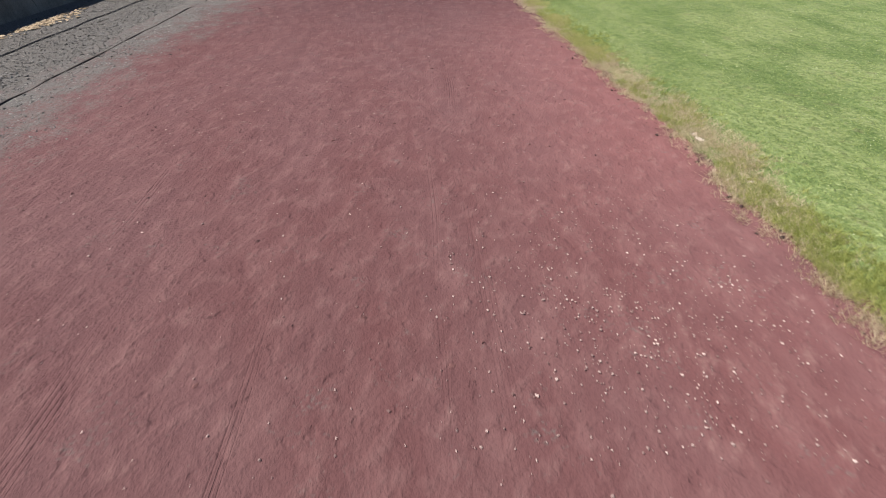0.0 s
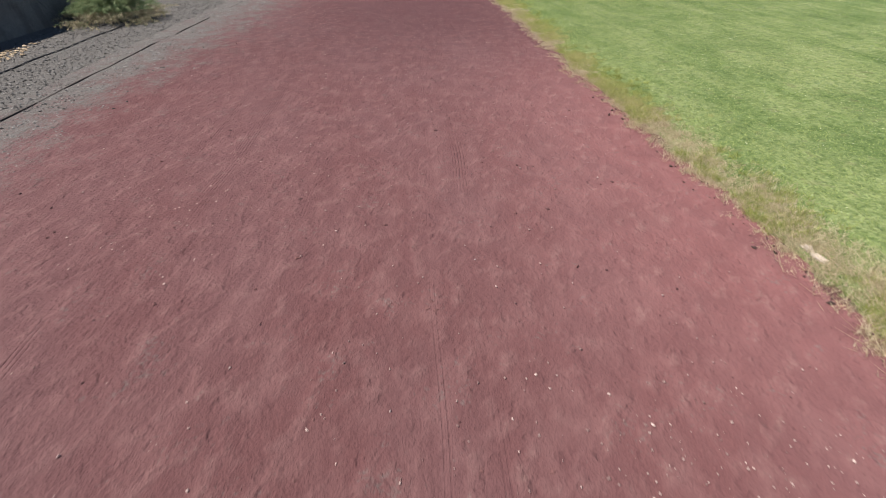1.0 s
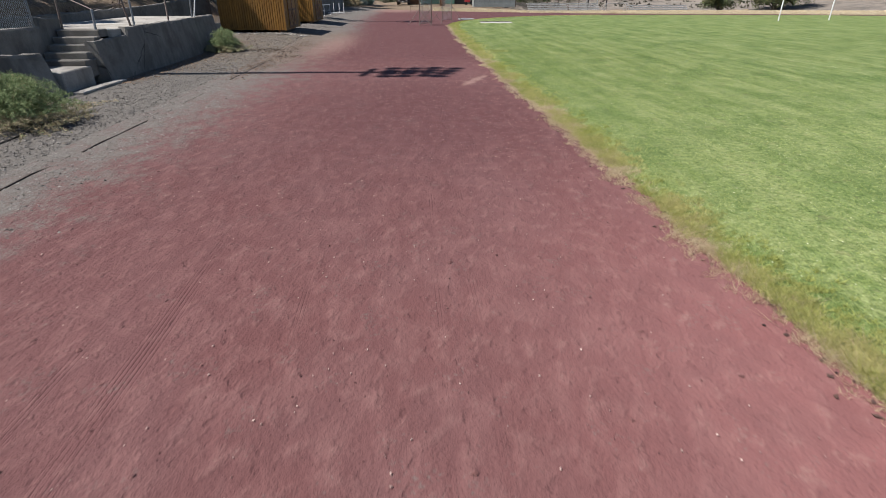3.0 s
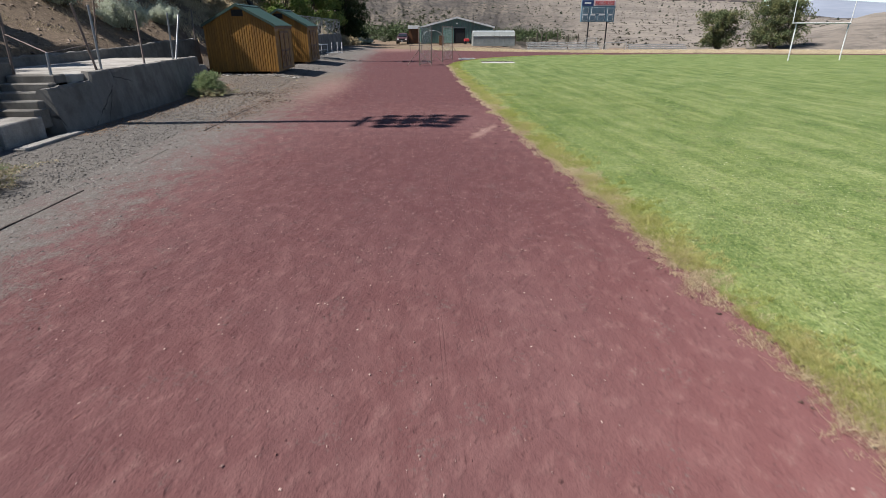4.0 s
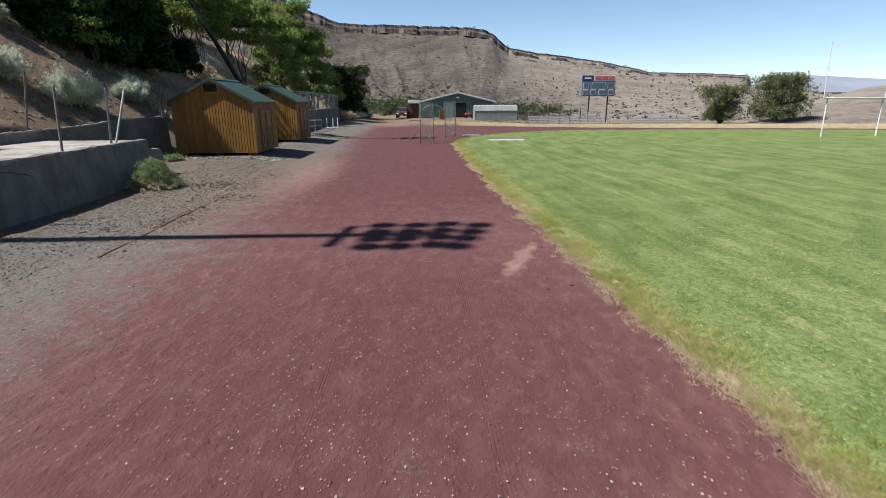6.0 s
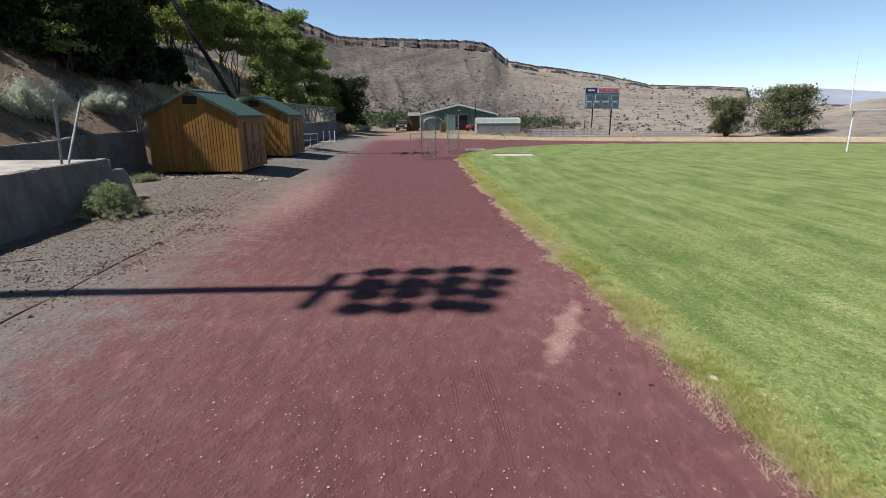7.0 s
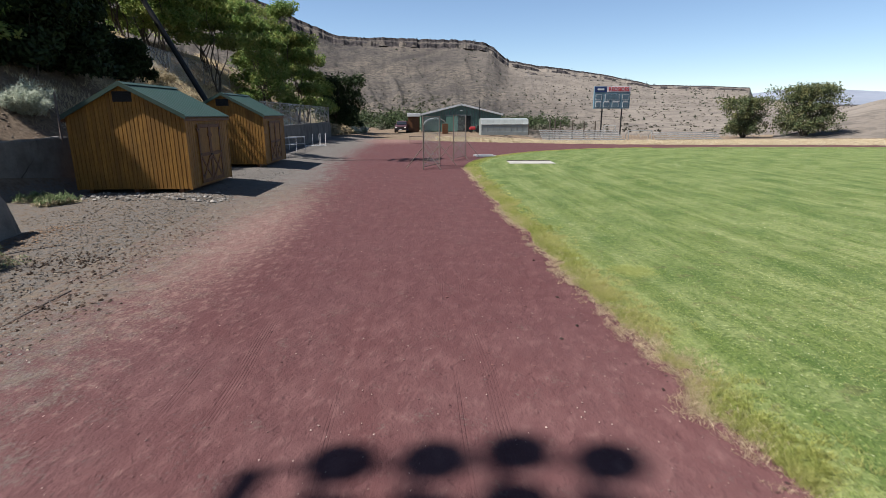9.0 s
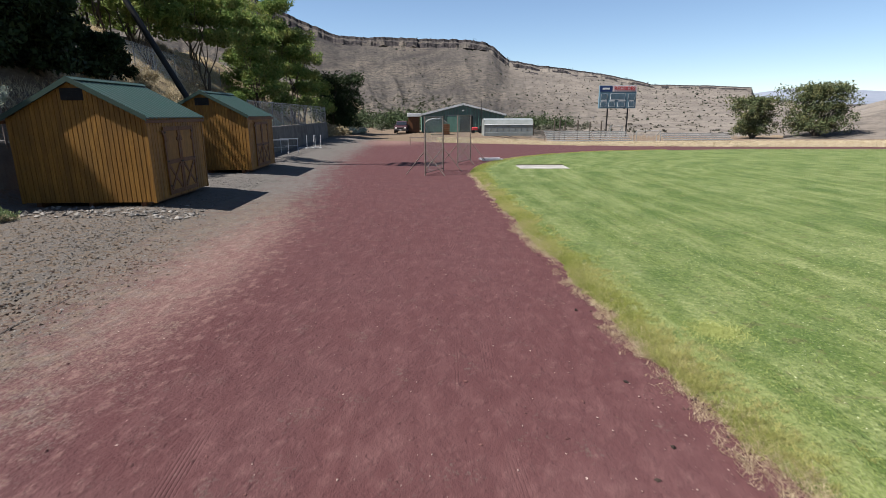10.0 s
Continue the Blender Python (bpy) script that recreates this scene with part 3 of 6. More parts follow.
MESA = ridge("mesa_ridge", [-60, -25, -17.7, -7.6, -1.9, 3.9, 7.4, 8.1, 8.8, 9.7, 12.6, 15.5, 18.8, 21, 23.1, 23.6, 28.7, 32.2, 32.5, 38, 60],
      [170, 168, 136, 91, 88.5, 84.5, 79.5, 75, 68, 61, 55, 52.4, 47, 41, 35.4, 33.3, 30.7, 27.5, 18, 10, 6], 700, 105,
      "long dry sagebrush slope below a dark basalt rimrock mesa", cols=700, rows=160)
ridge("near_hill", [35, 38.5, 42, 50, 70, 100], [0, 2.6, 7.0, 11, 16, 12], 260, 130, "low rounded tan hill of dry grass", False, 21, rows=40, cols=200)
x, y, z = ridge("far_range", [20, 31, 36, 42, 55, 90], [40, 70, 96, 74, 60, 50], 2600, 1700, "distant mountain range, paled blue with painted haze", False, 31, rows=20, cols=160)
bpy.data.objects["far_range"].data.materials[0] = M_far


# ---- concrete walls, steps, terrace ----
def wall_run(name, stations, thick, label, batter=0.1):
    """A poured wall from stations (x, y, base, top): the face looks to +x, the back lies thick behind it."""
    bm = bmesh.new()
    rings = []
    rnd = random.Random(len(stations))
    pts = []
    for a, b in zip(stations, stations[1:]):
        n = max(1, int(abs(b[1] - a[1]) / 0.22))
        pts += [tuple(a[k] + (b[k] - a[k]) * i / n for k in range(4)) for i in range(n)]
    pts.append(stations[-1])
    for x, y, b, t in pts:
        j = rnd.uniform(-0.014, 0.014)
        chip = rnd.uniform(0.02, 0.07) if rnd.random() < 0.22 else 0.0
        cs = [(x, b), (x - batter + j - chip * 0.3, t - 0.04 - chip), (x - batter - 0.03 - chip, t + j), (x - thick + 0.03, t + j * 2), (x - thick, t - 0.05), (x - thick, b)]
        rings.append([bm.verts.new((cx, y, cz)) for cx, cz in cs])
    for p, q in zip(rings, rings[1:]):
        for i in range(6):
            bm.faces.new((p[i], p[(i + 1) % 6], q[(i + 1) % 6], q[i]))
    bm.faces.new(rings[0][::-1])
    bm.faces.new(rings[-1])
    bmesh.ops.recalc_face_normals(bm, faces=bm.faces)
    return tagged(part(name, bm, M_conc, None, label), label, "wall", kind="structure")


wall_run("wall_terrace", [(-9.28, 23.9, -0.2, 1.15), (-9.28, 25.9, -0.2, 1.18), (-9.29, 26.0, -0.2, 1.40), (-9.25, 30, -0.2, 1.42), (-9.2, 33.75, -0.2, 1.45), (-9.2, 33.85, -0.2, 1.12), (-9.2, 34.62, -0.2, 1.06), (-9.2, 34.8, -0.2, 0.90)],
         0.56, "weathered cracked grey concrete terrace wall with a broken end", 0.26)
wall_run("wall_stand", [(-9.55, -14, -0.2, 1.7), (-9.55, 20.2, -0.2, 1.55), (-9.55, 20.35, -0.2, 1.12), (-9.55, 21.9, -0.2, 1.02), (-9.6, 22.25, -0.2, 0.45)], 0.8, "low grey concrete wall with a rounded end beside the steps", 0.3)
wall_run("wall_back", [(-13.3, 20, 0.5, 1.65), (-13.3, 33, 0.5, 1.72), (-13.3, 37.5, 0.2, 1.80), (-13.0, 39, 0.2, 1.95), (-12.3, 42.0, 0.1, 2.02)], 0.3, "stained concrete retaining wall at the foot of the slope")
wall_run("wall_inner", [(-10.95, -14, -0.2, 1.66), (-10.95, 23.95, -0.2, 1.55), (-10.96, 24.0, -0.2, 1.78), (-10.96, 24.95, -0.2, 1.74)], 0.35, "old stained concrete stand wall below a wire fence", 0.04)
wall_run("wall_far", [(-9.9, 57.5, -0.1, 1.95), (-9.9, 85, -0.1, 1.85)], 0.4, "smooth grey concrete retaining wall under a wire fence")
terrace = part("terrace_slab", box(bmesh.new(), (-13.3, 24.95, -0.1), (-9.75, 34.4, 1.375), 0.02), M_slab, None)
tagged(terrace, "sun-bleached concrete terrace slab behind the wall", "slab", kind="structure")
stairs = thing("stairs", pose(-10.3, 21.95, 0), "worn concrete steps climbing to the terrace", "stairs")
part("landing", boxm((-0.68, 0.1, -0.1), (0.72, 1.55, 0.53), 0.03), M_slab, stairs)
for i in range(5):
    part("step", boxm((-0.64, 1.40 + 0.30 * i, 0.2), (0.6 if i else 0.66, 3.1, 0.685 + 0.185 * i), 0.025), M_conc, stairs)
kerb = part("timber_kerb", boxm((-9.3, 21.8, -0.02), (-9.0, 24.1, 0.06), 0.015, pose(0, 0, 0)), M_slab, None)
tagged(kerb, "pale weathered sill lying at the foot of the steps", "kerb")


# ---- pipes and fences ----
def leaning_post(a, b, r, mat, label):
    a, b = Vector(a), Vector(b)
    p = thing("fence_post", Matrix.Translation(a), label, "fence post", "posts on the terrace")
    part("pipe", rodm((0, 0, -0.1), b - a, r, r * 0.95, 10), mat, p)
    part("cap", rodm(b - a, (b - a) * 1.012, r * 1.12, r * 0.8, 10), mat, p)
    return p


for a, b, mat, lab in [((-9.78, 26.75, 1.4), (-9.9, 26.45, 3.20), M_rust, "bent rusty brown pipe post leaning on the terrace wall"),
                       ((-9.78, 26.98, 1.4), (-9.84, 27.18, 3.18), M_galv, "grey pipe post on the terrace wall"),
                       ((-9.78, 29.75, 1.4), (-9.84, 30.0, 3.10), M_rust, "grey pipe post on the terrace wall"),
                       ((-9.78, 32.15, 1.4), (-9.72, 32.22, 3.08), M_galv, "grey pipe post leaning on the terrace wall"),
                       ((-9.78, 32.36, 1.4), (-9.76, 33.38, 3.06), M_galv, "pale pipe post leaning sharply on the terrace wall"),
                       ((-9.78, 24.55, 1.15), (-9.82, 24.70, 1.97), M_galv, "short pale pipe post on the low wall end"),
                       ((-11.0, 24.98, 1.3), (-10.92, 25.0, 3.15), M_rust, "tall grey pipe post beside the steps"),
                       ((-12.45, 41.75, 1.9), (-12.4, 41.7, 3.45), M_rust, "rusty pipe post beside the shed"),
                       ((-14.0, 34.7, 1.8), (-13.62, 34.6, 3.75), M_rust, "thin rusty post standing in the slope")]:
    leaning_post(a, b, 0.035, mat, lab)


rail = thing("handrail", pose(-9.82, 24.72, 1.15), "thin dark pipe handrail beside the steps", "handrail")
part("sloping_rail", rodm((0, 0.0, 0.82), (-1.14, 0.27, 1.28), 0.02), M_rust, rail)
part("level_rail", rodm((0, 0.0, 0.82), (0.0, 2.2, 0.98), 0.012), M_rust, rail)


def wire_fence(name, a, b, h, gap, label, mat_post=M_galv):
    """A chain link fence from a to b: posts, a top rail and one panel of wire between every two posts."""
    a, b = Vector(a), Vector(b)
    f = thing(name, Matrix.Translation(a), label, "fence")
    n = max(1, round((b - a).length / gap))
    up = Vector((0, 0, h))
    for i in range(n + 1):
        p = (b - a) * i / n
        part("post", rodm(p, p + up * 1.02, 0.03), mat_post, f)
    part("rail", rodm(up * 0.985, b - a + up * 0.985, 0.02), mat_post, f)
    for i in range(n):
        p, q = (b - a) * i / n, (b - a) * (i + 1) / n
        me = mesh_of("wire_mesh", [p, q, q + up, p + up], [(0, 1, 2, 3)], M_link)
        uv = me.uv_layers.new(name="uv")
        w = (q - p).length
        for k, c in enumerate(((0, 0), (w, 0), (w, h), (0, h))):
            uv.data[k].uv = c
        link("wire_mesh", me, f)
    return f


M_link = link_mat("chain_link")
wire_fence("wire_fence", (-10.1, 57.6, 1.93), (-10.1, 84.8, 1.85), 1.62, 2.7, "galvanised chain link fence on top of the concrete wall")
wire_fence("wire_fence", (-11.12, 2, 1.6), (-11.12, 23.9, 1.52), 1.6, 2.5, "galvanised chain link fence above the stand wall")


# ---- sheds ----
def shed(at, group="garden sheds"):
    """Gable towards -y, double doors towards +x, sheet metal roof with the ridge along y."""
    W, D, H, R = 3.72, 3.6, 2.40, 3.38
    s = thing("garden_shed", pose(*at, 0, 0, -1.5), "brown board-sided wooden shed with a green metal roof and double doors", "shed", group)
    wall = part("gable_wall", boxm((-W, 0.02, 0.1), (0, 0.08, H), 0), M_siding, s)
    wall2 = part("gable_wall", boxm((-W, D - 0.08, 0.1), (0, D - 0.02, H), 0), M_siding, s)
    for y0 in (0.02, D - 0.08):
        bm = bmesh.new()
        lo = [bm.verts.new(v) for v in ((-W, y0, H), (0, y0, H), (-W / 2, y0, R))]
        hi = [bm.verts.new((v.co.x, y0 + 0.06, v.co.z)) for v in lo]
        bm.faces.new(lo), bm.faces.new(hi[::-1])
        for i in range(3):
            bm.faces.new((lo[i], hi[i], hi[(i + 1) % 3], lo[(i + 1) % 3]))
        bmesh.ops.recalc_face_normals(bm, faces=bm.faces)
        part("gable_top", bm, M_siding, s)
    front = part("door_wall", boxm((-0.07, 0.08, 0.1), (-0.02, D - 0.08, H)), M_siding, s)
    part("back_wall", boxm((-W + 0.02, 0.08, 0.1), (-W + 0.07, D - 0.08, H)), M_siding, s)
    # boards of the two faces that show, each proud of the groove beside it
    n = 28
    for i in range(n):
        x0 = -W + W * i / n + 0.008
        x1 = -W + W * (i + 1) / n - 0.008
        t0, t1 = (R - abs(x + W / 2) / (W / 2) * (R - H) for x in (x0, x1))
        bm = bmesh.new()
        v = [bm.verts.new(c) for c in ((x0, 0.02, 0.08), (x1, 0.02, 0.08), (x1, 0.02, t1 - 0.03), (x0, 0.02, t0 - 0.03),
                                       (x0 + 0.006, 0.0, 0.08), (x1 - 0.006, 0.0, 0.08), (x1 - 0.006, 0.0, t1 - 0.03), (x0 + 0.006, 0.0, t0 - 0.03))]
        for q in ((4, 5, 6, 7), (0, 1, 5, 4), (1, 2, 6, 5), (2, 3, 7, 6), (3, 0, 4, 7)):
            bm.faces.new([v[k] for k in q])
        part("board", bm, M_siding, wall)
    n = 21
    for i in range(n):
        y0, y1 = 0.03 + (D - 0.06) * i / n + 0.008, 0.03 + (D - 0.06) * (i + 1) / n - 0.008
        part("board", boxm((-0.02, y0, 0.08), (0.0, y1, H - 0.02), 0.004), M_siding, front)
    for x0, y0 in ((-0.06, -0.012), (-W - 0.012, -0.012), (-0.06, D - 0.06)):
        part("corner_trim", boxm((x0, y0, 0.06), (x0 + 0.075, y0 + 0.075, H)), M_siding, s)
    # doors: two leaves with rails and cross braces
    d0, dw, dh = 0.82, 0.95, 1.98
    for k in range(2):
        y0 = d0 + k * (dw + 0.012)
        leaf = part("door_leaf", boxm((0.0, y0, 0.16), (0.028, y0 + dw, 0.16 + dh), 0.004), M_siding, s)
        for lo, hi in (((0.028, y0, 0.16), (0.05, y0 + 0.1, 0.16 + dh)), ((0.028, y0 + dw - 0.1, 0.16), (0.05, y0 + dw, 0.16 + dh)),
                       ((0.028, y0 + 0.1, 0.16), (0.05, y0 + dw - 0.1, 0.28)), ((0.028, y0 + 0.1, 1.06), (0.05, y0 + dw - 0.1, 1.18)),
                       ((0.028, y0 + 0.1, 2.02), (0.05, y0 + dw - 0.1, 2.14))):
            part("rail", boxm(lo, hi, 0.004), M_trim, leaf)
        for s1 in (1, -1):
            a = Vector((0.038 + 0.004 * s1, y0 + dw / 2 - s1 * 0.33, 0.32))
            b = Vector((0.038 + 0.004 * s1, y0 + dw / 2 + s1 * 0.33, 1.02))
            d = b - a
            m = Matrix.Translation((a + b) / 2) @ pose(0, 0, 0, math.degrees(math.atan2(d.z, d.y)) - 90, 0, 0)
            part("brace", boxm((-0.008, -0.045, -d.length / 2), (0.008, 0.045, d.length / 2), 0, m), M_trim, leaf)
            a2 = Vector((0.04 + 0.004 * s1, y0 + dw / 2 - s1 * 0.33, 1.75))
            m = Matrix.Translation(a2) @ pose(0, 0, 0, s1 * 40, 0, 0)
            part("brace", boxm((-0.008, -0.04, -0.02), (0.008, 0.04, 0.36), 0, m), M_trim, leaf)
        for z in (0.4, 1.12, 1.95):
            yh = y0 + (0.02 if k == 0 else dw - 0.12)
            part("hinge", boxm((0.05, yh, z), (0.058, yh + 0.1, z + 0.05)), M_dark, leaf)
    part("latch", boxm((0.05, d0 + dw - 0.06, 1.07), (0.075, d0 + dw + 0.08, 1.12), 0.004), M_dark, s)
    # roof: ribbed sheets on both slopes, ridge cap, edge trim
    ov, yo = 0.09, 0.12
    slope = math.atan2(R - H, W / 2)
    for side in (1, -1):
        bm = bmesh.new()
        L = (W / 2 + ov) / math.cos(slope)
        rows = []
        for k in range(int((D + 2 * yo) / 0.076) + 1):
            y = -yo + k * 0.076
            h = 0.02 if k % 3 == 0 else 0.0
            rows.append([bm.verts.new((side * u * math.cos(slope) - W / 2, y, R + 0.05 - u * math.sin(slope) + h + e)) for u, e in ((0, 0), (L, 0), (L, -0.035), (0, -0.035))])
        for p, q in zip(rows, rows[1:]):
            for i in range(4):
                bm.faces.new((p[i], p[(i + 1) % 4], q[(i + 1) % 4], q[i]))
        bm.faces.new(rows[0]), bm.faces.new(rows[-1])
        bmesh.ops.recalc_face_normals(bm, faces=bm.faces)
        roof = part("roof_slope", bm, M_roof, s)
        # barge trim on the gable edge
        bm = bmesh.new()
        v = []
        for y in (-yo - 0.012, -yo + 0.02):
            for u, e in ((0, 0.075), (L, 0.075), (L, -0.07), (0, -0.07)):
                v.append(bm.verts.new((side * u * math.cos(slope) - W / 2, y, R + 0.03 - u * math.sin(slope) + e)))
        for q in ((0, 1, 2, 3), (7, 6, 5, 4), (0, 4, 5, 1), (1, 5, 6, 2), (2, 6, 7, 3), (3, 7, 4, 0)):
            bm.faces.new([v[k] for k in q])
        bmesh.ops.recalc_face_normals(bm, faces=bm.faces)
        part("barge_trim", bm, M_roof, roof)
        ye = side * (W / 2 + ov) - W / 2
        part("eave_board", boxm((ye - 0.03 - 0.02 * side, -yo, H - 0.15), (ye - 0.01 - 0.02 * side, D + yo, H - 0.06)), M_trim, s)
    bm = bmesh.new()
    for side in (1, -1):
        box(bm, (-0.01, -yo - 0.01, -0.008), (0.16, D + yo + 0.01, 0.012), 0, Matrix.Translation((-W / 2, 0, R + 0.085)) @ pose(0, 0, 0, 0, math.degrees(slope), 0 if side == 1 else 0) if side == 1 else Matrix.Translation((-W / 2, 0, R + 0.085)) @ Matrix.Scale(-1, 4, (1, 0, 0)) @ pose(0, 0, 0, 0, math.degrees(slope), 0))
    bmesh.ops.recalc_face_normals(bm, faces=bm.faces)
    part("ridge_cap", bm, M_roof, s)
    vent = part("vent", boxm((-W / 2 - 0.30, -0.018, R - 0.52), (-W / 2 + 0.30, 0.0, R - 0.20), 0.004), M_dark, s)
    for k in range(5):
        part("louvre", boxm((-W / 2 - 0.27, -0.034, R - 0.49 + k * 0.055), (-W / 2 + 0.27, -0.018, R - 0.46 + k * 0.055)), M_dark, vent)
    for x in (-W + 0.4, -W / 2, -0.4):
        part("skid", boxm((x - 0.07, 0.05, -0.12), (x + 0.07, D - 0.05, 0.1), 0.01), M_trim, s)
    return s


shed_one = shed((-7.72, 40.42, 0.27))
shed_two = copy_thing(shed_one, pose(-7.66, 49.2, 0.27, 0, 0, -1.5))


# ---- light masts ----
def light_mast(at, top, label, lean=0.0):
    """A tall wooden mast with a work platform arm and four cross arms of four lamps that look at the field."""
    x, y = at
    g = float(height(x, y)) - 0.3
    mast = thing("light_mast", pose(x, y, g, lean), label, "light mast", "field light masts")
    z0 = top - g
    first = z0 - 3.02
    part("pole", rodm((0, 0, 0), (0, 0, first + 2.15), 0.24, 0.13, 14), M_dark, mast, "tall dark pole")
    part("platform_arm", boxm((-0.08, -0.92, first - 0.90), (0.08, 0.80, first - 0.74), 0, pose(0, 0, 0, 0, 0, -5)), M_galv, mast)
    level = []
    for rise, skew, shift in ((0.0, 0.025, 0.0), (0.98, 0.105, 0.0), (1.95, 0.105, 0.07), (2.86, 0.28, -0.08)):
        tilt = Vector((skew, 1, 0)).normalized()
        up = Vector((0, 0, first + rise))
        arm = part("cross_arm", rodm(tilt * (shift - 1.12) + up, tilt * (shift + 1.0) + up, 0.05), M_galv, mast)
        spots = [tilt * (u + shift) + up for u in (0.83, 0.22, -0.34, -0.95)]
        level.append(spots)
        for p in spots:
            c = p + Vector((0.10, 0, -0.05))
            part("lamp", rodm(c, c + Vector((0.20, 0, -0.16)), 0.17, 0.275, 14), M_galv, arm)
    part("side_rail", rodm(Vector((0.07, 0.78, first - 0.82)), level[3][0], 0.035), M_galv, mast)
    for k, j in ((0, 3), (2, 3), (2, 2)):
        part("tie", rodm(level[k][j], level[k + 1][j], 0.07), M_galv, mast)
    return mast


light_mast((-14.9, 25.26), 22.75, "tall field light mast with sixteen lamps on cross arms", 8.0)
light_mast((-18.0, 54.6), 27.2, "tall field light mast behind the trees, sixteen lamps", 8.0)
prop = thing("leaning_pole", pose(-11.4, 55.6, 1.2), "thick black pole leaning steeply over the slope behind the sheds", "pole")
part("pole", rodm((0.6, 0, -1.2), (-0.535 * 17, 0.6, 17), 0.165, 0.13, 14), M_dark, prop)
part("collar", rodm((0.02, 0, -0.04), (-0.10, 0, 0.2), 0.185, 0.185, 14), M_dark, prop)


# ---- plants ----
def leaves(centres, size, rng, aspect=0.42, droop=0.0, two=True):
    """Small four-cornered leaves about the given places: arrays of corners and faces."""
    n = len(centres)
    a = rng.normal(size=(n, 3))
    a[:, 2] -= droop
    a /= np.linalg.norm(a, axis=1)[:, None]
    b = np.cross(a, rng.normal(size=(n, 3)))
    b /= np.linalg.norm(b, axis=1)[:, None]
    s = size * rng.uniform(0.6, 1.4, (n, 1))
    a, b = a * s, b * s * aspect
    c = np.asarray(centres)
    v = np.stack([c - a, c - b * 1.0 + a * 0.1, c + a, c + b + a * 0.1], 1).reshape(-1, 3)
    f = np.arange(4 * n).reshape(n, 4)
    return v, f


def tree(at, h, spread_r, leaf, seed, label, n=7000, size=0.14, low=0.25, stems=1, squash=0.8, name="tree", fluff=0.27, slim=1.0):
    """Trunk, limbs, and a crown of leaf sprays held by the limbs' ends."""
    rng = np.random.RandomState(seed)
    x, y = at
    t = thing(name, pose(x, y, float(height(x, y)) - 0.1), label, "tree")
    tips = []
    bm = bmesh.new()
    for s in range(stems):
        lean = rng.normal(0, 0.16, 2) * (1 if stems == 1 else 2.2 * slim)
        base = Vector((*(rng.normal(0, 0.15, 2) * (stems > 1)), 0))
        prev, r = base, h * 0.022 * (1 if stems == 1 else 0.7) * slim
        for k in range(1, 6):
            f = k / 5
            nxt = base + Vector((lean[0] * h * f * 0.6 + rng.normal(0, 0.03) * h, lean[1] * h * f * 0.6 + rng.normal(0, 0.03) * h, h * 0.86 * f))
            rod(bm, prev, nxt, r, r * 0.78, 7)
            if f > low:
                for j in range(2 if stems > 1 else 4):
                    ang = rng.uniform(0, 2 * math.pi)
                    reach = spread_r * rng.uniform(0.55, 1.0) * (1.05 - 0.55 * f)
                    end = nxt + Vector((math.cos(ang) * reach, math.sin(ang) * reach, rng.uniform(-0.05, 0.35) * reach))
                    mid = (nxt + end) / 2 + Vector((0, 0, 0.08 * reach))
                    rod(bm, nxt, mid, r * 0.42, r * 0.28, 5)
                    rod(bm, mid, end, r * 0.28, r * 0.1, 5)
                    tips += [(mid, 0.5), (end, 1.0)]
            prev, r = nxt, r * 0.78
        tips.append((prev, 0.9))
    part("trunk", bm, M_trunk, t)
    w = np.array([b for a, b in tips])
    P = np.array([tuple(a) for a, b in tips])
    pick = rng.choice(len(P), n, p=w / w.sum())
    rad = spread_r * fluff * (0.6 + 0.8 * rng.rand(len(P)))[pick]
    d = rng.normal(size=(n, 3))
    d /= np.linalg.norm(d, axis=1)[:, None]
    d *= (rng.rand(n, 1) ** 0.45)
    d[:, 2] *= squash
    c = P[pick] + d * rad[:, None]
    c = c[c[:, 2] > 0.15]
    v, f = leaves(c, size, rng, droop=0.3)
    link("crown", mesh_of("crown", v, f, leaf), t)
    return t


def bush(at, r, h, leaf, seed, label, n=2600, size=0.09, name="bush", straw=0.0, lean=(0, 0)):
    """A shrub of thin upright twigs that fan out from its foot."""
    rng = np.random.RandomState(seed)
    x, y = at
    t = thing(name, pose(x, y, float(height(x, y)) - 0.03), label, "bush")
    stems = 46
    ang, u = rng.uniform(0, 2 * math.pi, stems), np.sqrt(rng.rand(stems))
    tip = np.stack([np.cos(ang) * u * r + lean[0], np.sin(ang) * u * r + lean[1], h * (1.05 - 0.55 * u ** 2) * rng.uniform(0.75, 1.1, stems)], 1)
    foot = np.stack([np.cos(ang) * u * r * 0.25, np.sin(ang) * u * r * 0.25, 0 * u], 1)
    bm = bmesh.new()
    for a, b in zip(foot, tip):
        rod(bm, a, a + (b - a) * 0.85, 0.012, 0.004, 4)
    part("branchwork", bm, M_trunk, t)
    k = rng.randint(0, stems, n)
    q = rng.uniform(0.08, 1.0, (n, 1)) ** 0.7
    c = foot[k] + (tip[k] - foot[k]) * q + rng.normal(0, 0.085 * r, (n, 3)) * np.array([1, 1, 0.8])
    c[:, 2] = np.maximum(c[:, 2], 0.02)
    m = int(n * (1 - straw))
    v, f = leaves(c[:m], size, rng, 0.22, -0.9)
    link("foliage", mesh_of("foliage", v, f, leaf), t)
    if straw:
        c[m:, 2] *= 0.6
        v, f = leaves(c[m:], size * 1.5, rng, 0.10, -0.2)
        tagged(link("dead_growth", mesh_of("dead_growth", v, f, M_straw), t, "straw-coloured dead stalks"))
    return t


